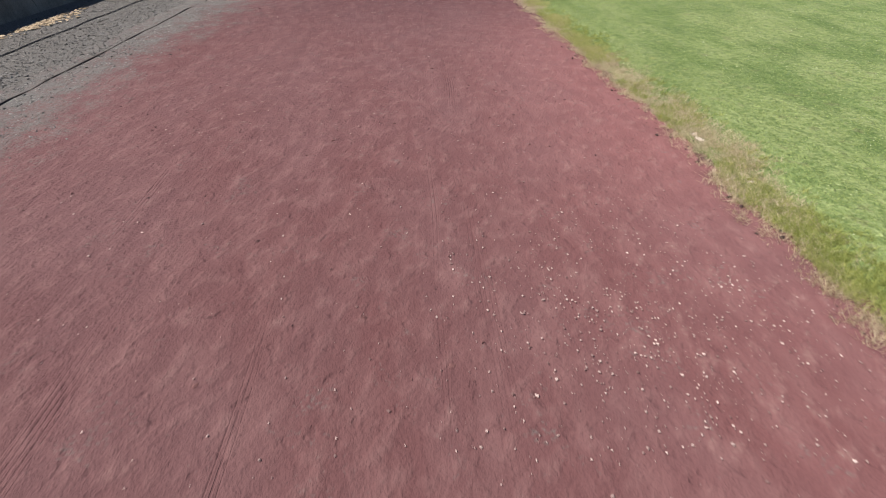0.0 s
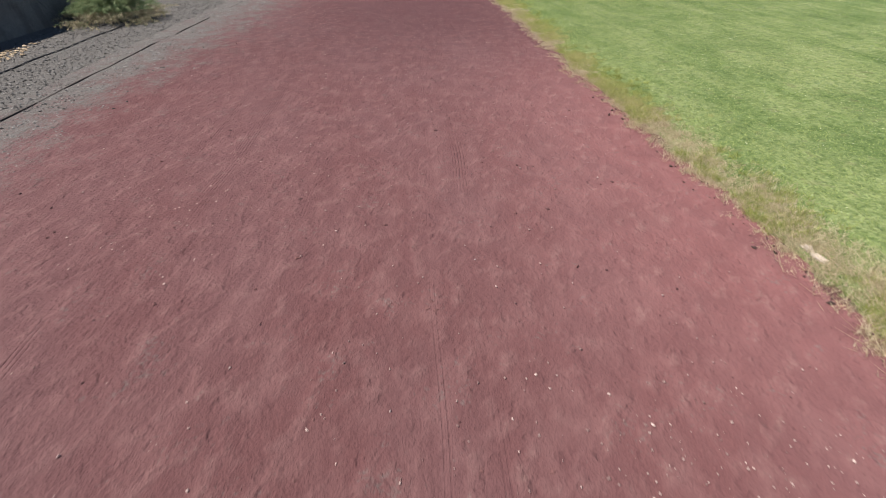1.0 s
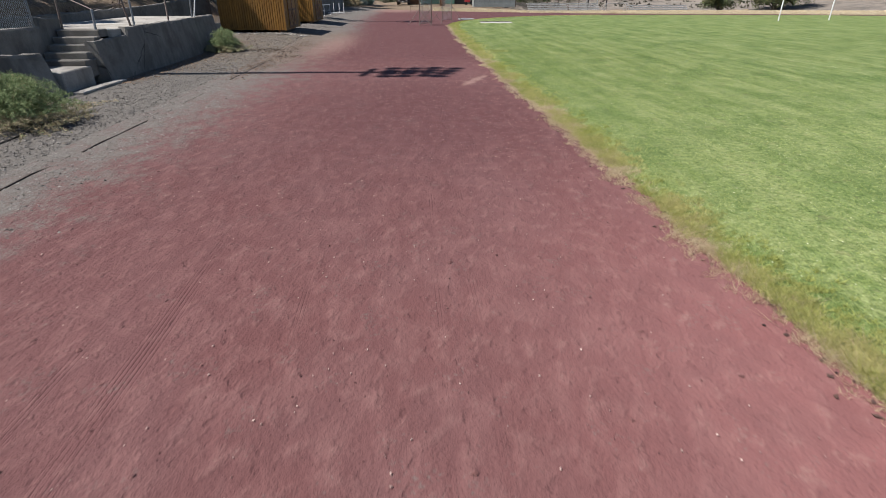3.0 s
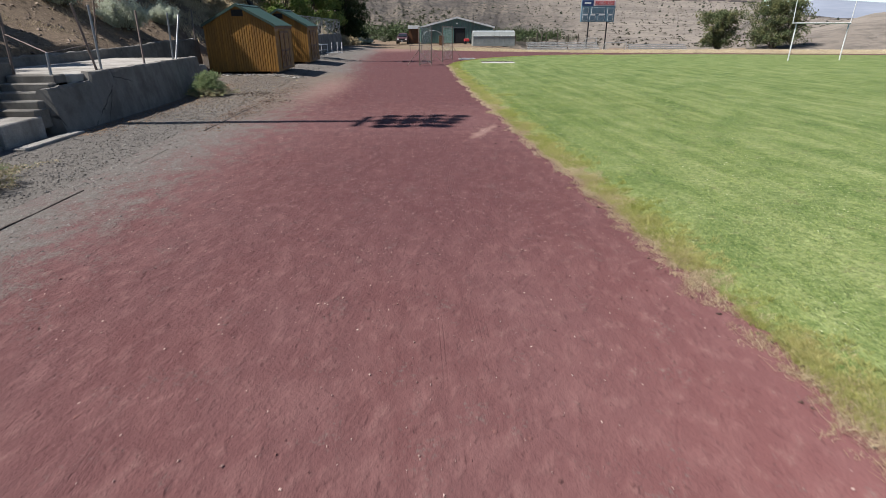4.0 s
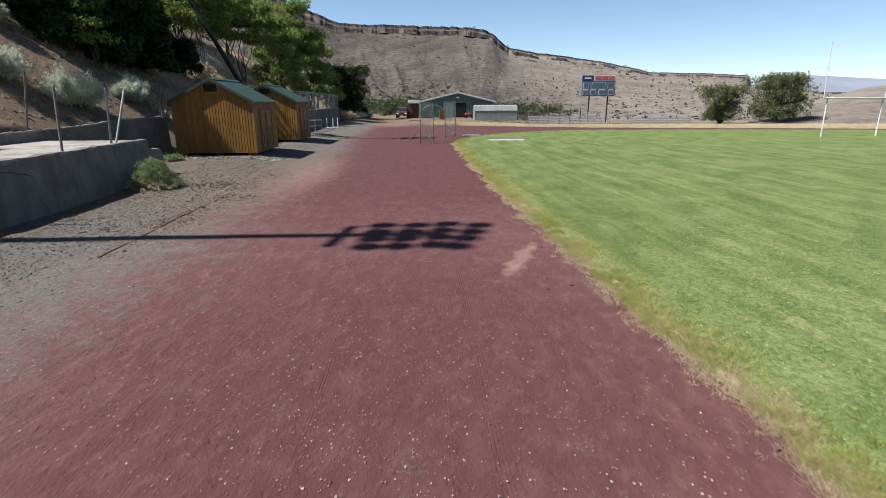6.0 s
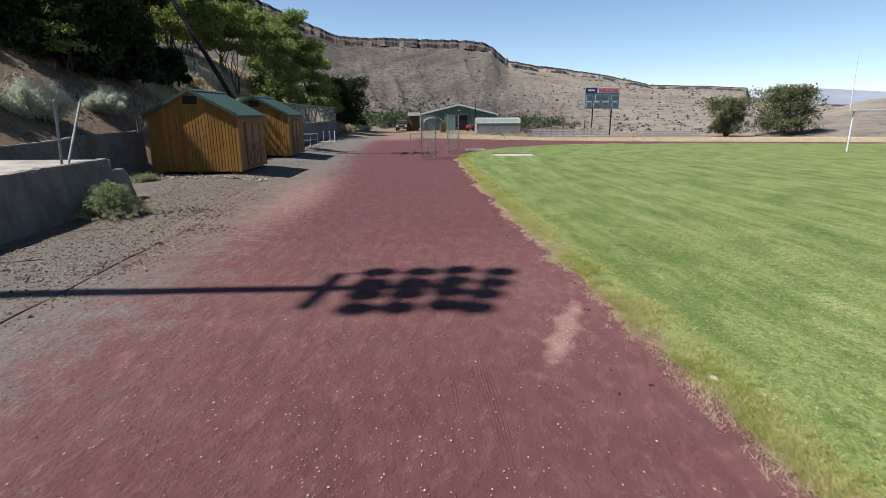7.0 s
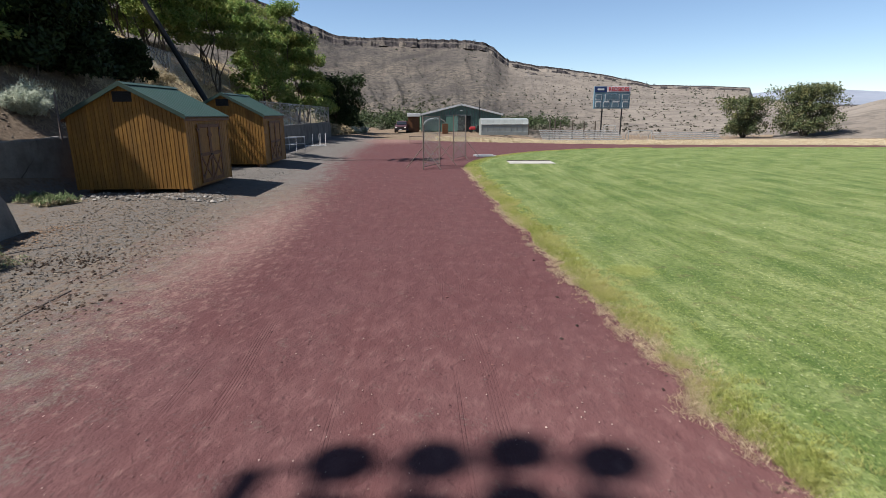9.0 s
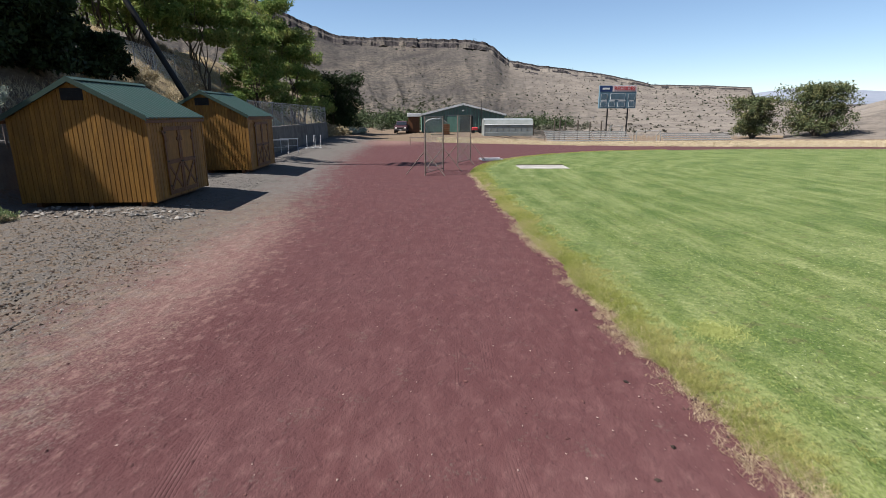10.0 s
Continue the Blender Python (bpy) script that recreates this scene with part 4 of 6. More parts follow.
def mound(at, r, h, leaf, seed, label, strands=420, per=70, size=0.03, straw=0.25, stretch=(1, 1)):
    """A tangled heap of sprawling stems: each one arches up and droops outwards, set with fine leaves."""
    rng = np.random.RandomState(seed)
    t = thing("weed_heap", pose(*at, float(height(*at)) - 0.02), label, "weed")
    foot = rng.normal(0, 0.33, (strands, 2)) * r
    ang = rng.uniform(0, 2 * math.pi, strands)
    far = foot * 1.25 + np.stack([np.cos(ang), np.sin(ang)], 1) * (r * rng.uniform(0.2, 0.62, (strands, 1)))
    dome = np.clip(1.1 - (np.hypot(*((foot + far) / 2).T) / r) ** 2, 0.25, 1.1)
    top = h * dome * rng.uniform(0.6, 1.25, strands)

    def along(k, u):
        p = foot[k] + (far[k] - foot[k]) * u[:, None]
        return np.stack([p[:, 0] * stretch[0], p[:, 1] * stretch[1], top[k] * (1.9 * u - 1.25 * u * u) / 0.72], 1)
    k = np.repeat(np.arange(strands), per)
    u = rng.uniform(0.1, 1.0, len(k))
    c = along(k, u) + rng.normal(0, 0.02, (len(k), 3))
    c[:, 2] = np.maximum(c[:, 2], 0.02)
    dead = (c[:, 2] < h * 0.42) & (rng.rand(len(k)) < straw * 2.2)
    for nm, sel, mat, sz, lab in (("foliage", ~dead, leaf, size, ""), ("dead_growth", dead, M_straw, size * 1.15, "straw-coloured dead stalks")):
        v, f = leaves(c[sel], sz, rng, 0.2)
        tagged(link(nm, mesh_of(nm, v, f, mat), t, lab))
    V, F = [], []
    for s in range(0, strands, 3):
        u = np.linspace(0, 1, 7)
        p = along(np.full(7, s), u)
        p[:, 2] = np.maximum(p[:, 2] * 1.03, 0.01)
        b = len(V)
        for q in p:
            V += [(q[0], q[1], q[2]), (q[0] + 0.006, q[1] - 0.004, q[2] + 0.004)]
        F += [(b + 2 * i, b + 2 * i + 1, b + 2 * i + 3, b + 2 * i + 2) for i in range(6)]
    tagged(link("dry_stalk", mesh_of("dry_stalk", V, F, M_straw), t, "pale dry stalks"))
    return t


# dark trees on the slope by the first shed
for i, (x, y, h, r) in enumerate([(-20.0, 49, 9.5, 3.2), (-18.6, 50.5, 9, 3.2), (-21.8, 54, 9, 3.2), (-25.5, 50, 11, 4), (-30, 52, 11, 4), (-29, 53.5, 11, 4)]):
    tree((x, y), h, r, M_leafd, 40 + i, "dense tree on the shaded slope, deep shade in its leaf colour", 12000, 0.18, 0.0, 4)
# tall tree added so that its crown throws shade across the shed gable
tree((-24.5, 38.1), 14.2, 1.45, M_leafd, 50, "tall bare-trunked tree added on the slope to shade the shed gable", 16000, 0.17, 0.7, 3, 0.7, slim=0.2, fluff=0.45)
# lighter locusts along the top of the slope
for i, (x, y, h, r) in enumerate([(-23.5, 69, 8.0, 3.0), (-19.6, 67, 7.5, 3.2), (-22, 70, 8.5, 3.4), (-17.5, 72, 8.5, 3.4), (-20.5, 78, 9.5, 3.8), (-15.2, 78, 9.5, 3.8), (-17, 86, 11.0, 4.2), (-13.6, 86, 10.5, 3.7), (-14.5, 94, 10.5, 3.8), (-28, 75, 9, 3.6), (-31, 70, 10, 4), (-27, 80, 9, 3.8)]):
    tree((x, y), h, r, M_leaf, 60 + i, "bright green locust tree with bare lower stems on the slope", 19000 if i < 9 else 9000, 0.13 if i < 9 else 0.18, 0.45 if i < 5 else 0.0, 6, 0.9, slim=0.5, fluff=0.20)
tree((-10.8, 97), 7.8, 3.0, M_leafd, 80, "small dark green tree beside the dirt road", 17000, 0.15, 0.0, 5, 1.0, fluff=0.3, slim=0.7)
# two trees on the far side of the field
tree((57.3, 115), 7.3, 2.5, M_leafr, 84, "dark green field-side tree with a ragged crown", 12000, 0.17, 0.0, 11, 1.0, fluff=0.32)
tree((66.4, 112), 9.2, 5.6, M_leafr, 82, "wide dark green field-side tree with yellowing leaves", 17000, 0.18, 0.0, 13, 0.9, fluff=0.17)

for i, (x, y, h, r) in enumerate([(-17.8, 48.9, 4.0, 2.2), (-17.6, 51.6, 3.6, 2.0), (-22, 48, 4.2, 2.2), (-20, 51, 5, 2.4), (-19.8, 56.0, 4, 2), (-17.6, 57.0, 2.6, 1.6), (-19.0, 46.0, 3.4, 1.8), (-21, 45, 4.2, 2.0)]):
    tree((x, y), h, r, M_leafd, 140 + i, "leafy undergrowth below the trees, darkened for the deep shade", 9000, 0.17, 0.0, 4)

# unseen trees added above the stand to cast shade over the steps and slope
tree((-20.5, 28.0), 6.5, 3.2, M_leafd, 170, "unseen tree added above the stand for its shade", 13000, 0.2, 0.0, 4)
tree((-20.4, 22.3), 6.4, 3.6, M_leafd, 171, "unseen tree added above the stand for its shade", 15000, 0.2, 0.0, 4)

# young locusts whose lit sprays stand out before the dark trees
for i, (x, y, h, r) in enumerate([(-17.6, 46.2, 4.6, 1.5), (-18.8, 53.5, 4.2, 1.4)]):
    tree((x, y), h, r, M_leaf, 180 + i, "slender young locust with pale bare stems", 2600, 0.11, 0.3, 4, 0.7, slim=0.5, fluff=0.26)

SAGE = "silver-grey sagebrush on the brown slope"
for i, (x, y, r, h) in enumerate([(-16.9, 37.9, 1.2, 1.45), (-15.2, 39.8, 1.3, 1.6), (-15.1, 44.4, 1.15, 1.2), (-20.5, 43, 0.9, 1.1), (-14.4, 62, 0.9, 1.0), (-15.3, 66, 1.1, 1.2), (-12.6, 70, 0.9, 1.0), (-13.4, 75, 1.0, 1.0)]):
    bush((x, y), r, h, M_sage, 90 + i, SAGE, 15000, 0.062)
mound((-8.5, 31.9), 0.72, 0.74, M_weed, 101, "rank green weed growing against the terrace wall", 360, 110, 0.023, 0.22)
mound((-8.3, 18.2), 1.15, 0.78, M_weed, 102, "heaped green weed with a skirt of dead stalks", 620, 110, 0.023, 0.36, (0.95, 1.15))
bush((-10.8, 38.4), 0.6, 0.32, M_weed, 104, "low pale green grass clump by the shed", 3600, 0.05, straw=0.5)
bush((-11.8, 38.9), 0.5, 0.3, M_weed, 105, "low pale green grass clump by the shed", 2600, 0.05, straw=0.5)
for i, (x, y, r, h) in enumerate([(-14.2, 52.5, 0.9, 0.9), (-15.5, 55, 1.0, 1.0), (-16.5, 58.5, 1.1, 1.1), (-13.8, 57.5, 0.8, 0.8), (-17.8, 61.5, 1.2, 1.1), (-15.8, 61, 0.9, 0.9), (-13.2, 64.5, 0.9, 0.9), (-13.0, 47, 0.8, 0.7)]):
    bush((x, y), r, h, M_straw if i % 3 else M_leafd, 120 + i, "dry tangled brush on the slope", 3000, 0.09)
for i, (x, y, r, h) in enumerate([(-9.3, 91, 1.2, 1.1), (-8.4, 94, 1.0, 0.9), (-10.4, 88.5, 1.0, 1.2), (-7.6, 98, 1.1, 0.8), (-11, 94, 1.2, 1.3)]):
    bush((x, y), r, h, M_sage if i % 2 else M_straw, 110 + i, "dusty grey roadside brush", 1500, 0.13)


# ---- field furniture ----
M_screen = link_mat("screen_wire", 0.05, 0.06)


def screen(at, turn, w, h, label):
    """An upright wire throwing screen on two braced posts."""
    s = thing("wire_screen", pose(*at, 0, 0, turn), label, "screen", "throwing screens")
    for u in (0, w):
        part("post", rodm((u, 0, 0), (u, 0, h), 0.035), M_rust, s)
        for d in (1, -1):
            part("brace", rodm((u, 0, 1.12), (u, d * 0.95, 0.02), 0.022), M_rust, s)
    part("top_rail", rodm((0, 0, h - 0.03), (w, 0, h - 0.03), 0.02), M_rust, s)
    part("bottom_rail", rodm((0, 0, 0.12), (w, 0, 0.12), 0.02), M_rust, s)
    me = mesh_of("wire_mesh", [(0, 0, 0.12), (w, 0, 0.12), (w, 0, h), (0, 0, h)], [(0, 1, 2, 3)], M_screen)
    uv = me.uv_layers.new(name="uv")
    for k, c in enumerate(((0, 0), (w, 0), (w, h), (0, h))):
        uv.data[k].uv = c
    link("wire_mesh", me, s)
    return s


screen((0.05, 49.3, 0.02), 66, 2.25, 2.6, "rusty framed wire throwing screen on braced legs")
screen((1.92, 54.4, 0.02), 66, 2.25, 2.65, "rusty framed wire throwing screen on braced legs")


def hurdle(at, turn, label, mat=None):
    h = thing("hurdle", pose(*at, 0, 0, turn), label, "hurdle", "athletics hurdles")
    for u in (-0.55, 0.55):
        part("foot", rodm((u, 0, 0.03), (u, 0.65, 0.03), 0.022), M_white, h)
        part("upright", rodm((u, 0.03, 0.03), (u, 0.03, 0.92), 0.018), M_white, h)
    part("crossbar", boxm((-0.6, 0.01, 0.88), (0.6, 0.035, 0.95), 0.004), M_white, h)
    part("tie", rodm((-0.55, 0.03, 0.45), (0.55, 0.03, 0.45), 0.012), M_white, h)
    return h


HL = "white painted tubular steel hurdle standing on gravel"
for x, y, a in ((-9.2, 60.6, 20), (-8.9, 62.0, 12), (-8.6, 66.6, 100), (-8.1, 67.0, 95), (-7.7, 67.4, 100)):
    hurdle((x, y, float(height(x, y))), a, HL)
low = thing("hurdle", pose(4.1, 57.6, 0.03, 90, 0, 5), "white hurdle lying flat on the cinder", "hurdle", "athletics hurdles")
for u in (-0.55, 0.55):
    part("upright", rodm((u, 0.03, 0), (u, 0.03, 0.9), 0.02), M_white, low)
part("crossbar", boxm((-0.65, 0, 0.86), (0.65, 0.1, 0.95), 0.004), M_white, low)
part("crossbar", boxm((-0.65, 0, 0.0), (0.65, 0.1, 0.08), 0.004), M_white, low)

M_pad = plain("pale_concrete", (0.21, 0.20, 0.18), (0.28, 0.27, 0.245), 2.0, 0.9, local=False)
pad = part("concrete_pad", boxm((-1.25, -0.75, -0.05), (1.25, 0.85, 0.085), 0.02, pose(6.1, 52.15, 0, 0, 0, -3)), M_pad, None)
# dark strip added to draw the shadow line along the pad's back edge
part("pad_shadow_strip", boxm((-1.25, 0.86, -0.05), (1.25, 0.95, 0.12), 0.02, pose(6.1, 52.15, 0, 0, 0, -3)), M_edge, pad, "dark strip for the shadow line behind the pad")
tagged(pad, "flat pale concrete throwing pad set in the grass", "pad")

goal = thing("goal_posts", pose(31.4, 53.5, 0.03, 0, 0, 6), "white football goal posts with tall uprights", "goal")
for u in (-1.6, 3.1):
    part("post", rodm((u, 0, 0), (u, 0, 2.76), 0.05, 0.05, 10), M_white, goal)
part("crossbar", rodm((-1.95, -0.02, 2.8), (3.25, -0.02, 2.8), 0.05, 0.05, 10), M_white, goal)
part("upright", rodm((-1.95, -0.02, 2.8), (-2.1, -0.02, 6.75), 0.03, 0.022, 10), M_white, goal)
part("upright", rodm((3.2, -0.02, 2.8), (3.25, -0.02, 5.6), 0.03, 0.022, 10), M_white, goal)


M_alu = plain("dull_aluminium", (0.24, 0.24, 0.23), (0.33, 0.33, 0.315), 5.0, 0.5, 0.2, 0.5, 0)


def bleacher(at, length, rows, h, label):
    b = thing("bleacher", pose(*at), label, "bleacher", "far bleachers")
    for i in range(rows):
        z = 0.3 + (h - 0.3) * i / max(1, rows - 1)
        part("seat", boxm((0, 0.45 * i, z - 0.10), (length, 0.45 * i + 0.28, z), 0.005), M_alu, b)
        part("footboard", boxm((0, 0.45 * i - 0.22, z - 0.24), (length, 0.45 * i - 0.03, z - 0.2), 0.005), M_alu, b)
    for k in range(int(length / 1.8) + 1):
        x = min(length - 0.1, 0.1 + k * 1.8)
        part("frame", rodm((x, -0.1, 0.05), (x, 0.45 * (rows - 1), h - 0.05), 0.025), M_rust, b)
        part("leg", rodm((x, 0.45 * (rows - 1) + 0.1, 0), (x, 0.45 * (rows - 1) + 0.1, h - 0.04), 0.025), M_rust, b)
        part("leg", rodm((x, 0.15, 0), (x, 0.15, 0.28), 0.025), M_rust, b)
    return b


def resting(x, y):
    return (x, y, float(height(x, y)))


bleacher(resting(17.0, 95), 6.2, 6, 1.45, "weathered aluminium bleacher beyond the track")
bleacher(resting(23.4, 95), 4.8, 6, 1.4, "weathered aluminium bleacher beyond the track")
bleacher(resting(32.9, 95.5), 9.4, 4, 1.1, "low weathered bleacher with a broken row")


def practice_goal(at, w, h, label):
    g = thing("practice_goal", pose(*at), label, "goal", "practice goals")
    for a, b in (((0, 0, 0), (0, 0, h)), ((w, 0, 0), (w, 0, h)), ((0, 1.1, 0), (0, 1.1, h * 0.55)), ((w, 1.1, 0), (w, 1.1, h * 0.55))):
        part("post", rodm(a, b, 0.06), M_alu, g)
    for a, b in (((0, 0, h), (w, 0, h)), ((0, 0, 0.06), (w, 0, 0.06)), ((0, 0, h), (0, 1.1, h * 0.55)), ((w, 0, h), (w, 1.1, h * 0.55))):
        part("bar", rodm(a, b, 0.05), M_alu, g)
    return g


practice_goal(resting(29.2, 96), 3.3, 1.42, "white practice goal frame beside the bleachers")
practice_goal(resting(28.5, 104), 1.8, 2.1, "white goal frame standing behind the bleachers")
for x, h in ((20.1, 2.9), (20.9, 3.0), (21.7, 2.7), (23.6, 2.9), (25.4, 2.7), (27.1, 2.8)):
    pp = thing("fence_post", pose(*resting(x, 104)), "dark weathered wooden post behind the bleachers", "fence post", "old posts behind the bleachers")
    part("timber", rodm((0, 0, -0.1), (0.03, 0, h), 0.12, 0.1, 7), M_trunk, pp)


# ---- scoreboard ----
def lettering(text, size, mat, parent, m):
    c = bpy.data.curves.new("lettering", "FONT")
    c.body, c.size, c.extrude, c.align_x, c.align_y = text, size, 0.008, "CENTER", "CENTER"
    c.offset = 0.012
    tmp = bpy.data.objects.new("lettering", c)
    scene.collection.objects.link(tmp)
    bpy.context.view_layer.update()
    me = bpy.data.meshes.new_from_object(tmp)
    bpy.data.objects.remove(tmp)
    me.materials.clear()
    me.materials.append(mat)
    return link("lettering", me, parent, "", m)


M_navy = plain("navy_panel", (0.012, 0.03, 0.10), (0.02, 0.045, 0.13), 2.0, 0.5)
M_teal = plain("faded_teal_panel", (0.085, 0.15, 0.185), (0.12, 0.19, 0.23), 2.0, 0.5)
M_pink = plain("faded_pale_panel", (0.50, 0.40, 0.40), (0.60, 0.50, 0.49), 2.0, 0.6)
M_red = plain("red_paint", (0.34, 0.025, 0.03), (0.42, 0.05, 0.05), 4.0, 0.5)
M_lamp = plain("dark_display", (0.06, 0.10, 0.13), (0.09, 0.14, 0.17), 3.0, 0.35)
board = thing("scoreboard", pose(34.55, 118, -1.85) @ Matrix.Scale(1.66, 4), "teal scoreboard with a red team name on two dark posts", "scoreboard")
for u in (-0.95, 1.2):
    part("post", boxm((u - 0.06, 0.1, 0.3), (u + 0.06, 0.22, 3.3), 0.01), M_dark, board)
cab = part("cabinet", boxm((-1.95, 0, 3.22), (1.95, 0.25, 5.5), 0.01), M_teal, board)
part("sponsor_panel", boxm((-1.93, -0.02, 4.9), (-0.62, 0, 5.48), 0.004), M_navy, board)
part("logo_mark", boxm((-1.65, -0.03, 5.10), (-0.9, -0.02, 5.28), 0.01), M_white, board)
part("name_panel", boxm((-0.60, -0.02, 4.9), (1.93, 0, 5.48), 0.004), M_pink, board)
lettering("REDSIDES", 0.52, M_red, board, pose(0.67, -0.03, 5.19, 90, 0, 0))
for x0, x1, z0, z1 in ((-1.75, -1.15, 4.15, 4.65), (-0.75, 0.75, 4.12, 4.70), (1.1, 1.8, 4.15, 4.65), (-1.75, -1.2, 3.4, 3.85), (-0.9, -0.3, 3.4, 3.85), (0.05, 0.75, 3.4, 3.85), (1.2, 1.75, 3.4, 3.85)):
    d = part("display", boxm((x0, -0.03, z0), (x1, 0, z1), 0.004), M_lamp, cab)
    for a, b in (((x0 - 0.02, z1), (x1 + 0.02, z1 + 0.02)), ((x0 - 0.02, z0 - 0.02), (x1 + 0.02, z0)), ((x0 - 0.02, z0), (x0, z1)), ((x1, z0), (x1 + 0.02, z1))):
        part("frame", boxm((a[0], -0.035, a[1]), (b[0], 0, b[1])), M_white, d)
for x0, x1 in ((-1.75, -1.15), (-0.85, -0.3), (0.1, 0.85), (1.25, 1.7)):
    part("caption_bar", boxm((x0, -0.025, 3.93), (x1, 0, 4.02)), M_white, cab)


# ---- barn, greenhouse, shelter, car ----
barn = thing("barn", pose(6.7, 105, 0.1), "green ribbed steel barn with pale roof edges and open door", "barn")
BW, BH, BR, BD = 6.05, 2.5, 3.95, 14.0
for y0 in (0, BD):
    bm = bmesh.new()
    v = [bm.verts.new(c) for c in ((-BW, y0, 0), (BW, y0, 0), (BW, y0, BH), (0, y0, BR), (-BW, y0, BH))]
    w = [bm.verts.new((p.co.x, y0 + 0.12, p.co.z)) for p in v]
    bm.faces.new(v), bm.faces.new(w[::-1])
    for i in range(5):
        bm.faces.new((v[i], w[i], w[(i + 1) % 5], v[(i + 1) % 5]))
    bmesh.ops.recalc_face_normals(bm, faces=bm.faces)
    wall_end = part("end_wall", bm, M_barn_sunlit, barn)
    for k in range(30 if y0 == 0 else 0):
        u = -BW + 0.15 + k * (2 * BW - 0.3) / 29
        part("batten", boxm((u - 0.075, -0.16, 0), (u + 0.075, 0, BR - abs(u) / BW * (BR - BH) - 0.05)), M_barn, wall_end)
for s in (-1, 1):
    part("side_wall", boxm((s * BW - 0.06, 0.12, 0), (s * BW + 0.06, BD, BH)), M_barn, barn)
    sl = math.atan2(BR - BH, BW)
    L = math.hypot(BW + 0.3, (BR - BH) * (BW + 0.3) / BW)
    m = Matrix.Translation((0, 0, BR + 0.08)) @ pose(0, 0, 0, 0, math.degrees(sl) * s, 0)
    part("roof_slope", boxm((min(0, s * L), -0.3, -0.05), (max(0, s * L), BD + 0.3, 0.03), 0, m), M_galv, barn)
    part("barge_board", boxm((min(0, s * L), -0.38, -0.2), (max(0, s * L), -0.3, 0.06), 0, m), M_white, barn, "white barge board")
# black panel on the closed wall stands for the unlit barn inside
part("doorway", boxm((-0.55, -0.185, 0), (1.4, -0.165, 2.3)), M_dark, barn, "dark panel for the shade inside the open doorway")
door = part("sliding_door", boxm((-2.35, -0.26, 0), (-0.55, -0.17, 2.35), 0.01), M_barn, barn)
part("door_rail", boxm((-2.6, -0.29, 2.35), (1.6, -0.165, 2.45)), M_galv, barn)
part("lamp", boxm((-0.15, -0.32, 3.0), (0.15, -0.0, 3.15), 0.02), M_white, barn)

M_poly = Nodes("greenhouse_film", 0.35, 0, 0.4)
M_poly.b.inputs["Transmission Weight"].default_value = 0.15
M_poly.color(M_poly.mix(M_poly.noise(1.2, 4, local=True), (0.17, 0.185, 0.175), (0.24, 0.255, 0.245)))
M_poly = M_poly.mat
house = thing("greenhouse", pose(11.25, 92, 0.02), "long low greenhouse with cloudy plastic walls", "greenhouse")
bm = bmesh.new()
prof = [(0, 0), (0, 1.35), (0.35, 1.95), (1.4, 2.1), (2.45, 1.95), (2.8, 1.35), (2.8, 0)]
ends = [[bm.verts.new((u, d, z)) for d, z in prof] for u in (-3.05, 3.05)]
for i in range(len(prof) - 1):
    bm.faces.new((ends[0][i], ends[0][i + 1], ends[1][i + 1], ends[1][i]))
bm.faces.new(ends[0][::-1]), bm.faces.new(ends[1])
bmesh.ops.recalc_face_normals(bm, faces=bm.faces)
part("film", bm, M_poly, house)
for k in range(9):
    u = -3.05 + 6.1 * k / 8
    part("rib", rodm((u, -0.02, 0), (u, -0.02, 1.36), 0.014), M_galv, house)
    part("rib", rodm((u, -0.02, 1.36), (u, 0.33, 1.97), 0.014), M_galv, house)
part("sill", boxm((-3.1, -0.06, 0), (3.1, -0.01, 0.42), 0.01), M_poly, house)
part("rail", rodm((-3.1, -0.03, 1.36), (3.1, -0.03, 1.36), 0.03), M_white, house)
part("corner_post", boxm((3.02, -0.1, 0), (3.14, 0.02, 1.5)), M_trunk, house)

lean = thing("lean_to", pose(-0.5, 103.5, 0.1), "small brown lean-to with a white flat roof beside the barn", "shed")
part("wall", boxm((-0.75, 0, 0), (0.75, 2.2, 2.2), 0.01), M_trim, lean)
part("roof", boxm((-0.98, -0.35, 2.22), (0.95, 2.4, 2.72), 0.03), M_white, lean)
part("post", boxm((-0.85, -0.25, 0), (-0.72, -0.12, 2.2)), M_trim, lean)
mast = thing("flag_pole", pose(9.25, 103.6, 0), "thin dark pole beside the barn", "pole")
part("shaft", rodm((0, 0, 0), (0, 0, 4.6), 0.06, 0.05), M_dark, mast)
hoop = thing("hoop_shelter", pose(2.4, 97, 0.02), "curved white canopy on a pipe frame", "shelter")
bm = bmesh.new()
arc = [(1.55 * math.cos(a), 1.15 + 0.95 * math.sin(a)) for a in np.linspace(0.35, math.pi - 0.1, 10)]
for (x0, z0), (x1, z1) in zip(arc, arc[1:]):
    q = [bm.verts.new(c) for c in ((x0, 0, z0), (x1, 0, z1), (x1, 1.8, z1), (x0, 1.8, z0))]
    bm.faces.new(q)
bmesh.ops.remove_doubles(bm, verts=bm.verts, dist=0.001)
bmesh.ops.solidify(bm, geom=bm.faces[:], thickness=0.03)
part("canopy", bm, M_white, hoop)
for u in (-1.5, 1.45):
    for d in (0.05, 1.75):
        part("pole", rodm((u, d, 0), (u, d, 1.5), 0.03), M_rust, hoop)
crate = thing("crate", pose(3.75, 96.6, 0.02), "brown wooden crate beside the canopy", "crate")
for k in range(5):
    part("slat", boxm((-0.4, -0.4, 0.05 + 0.27 * k), (0.4, 0.4, 0.28 + 0.27 * k), 0.01), M_trim, crate)
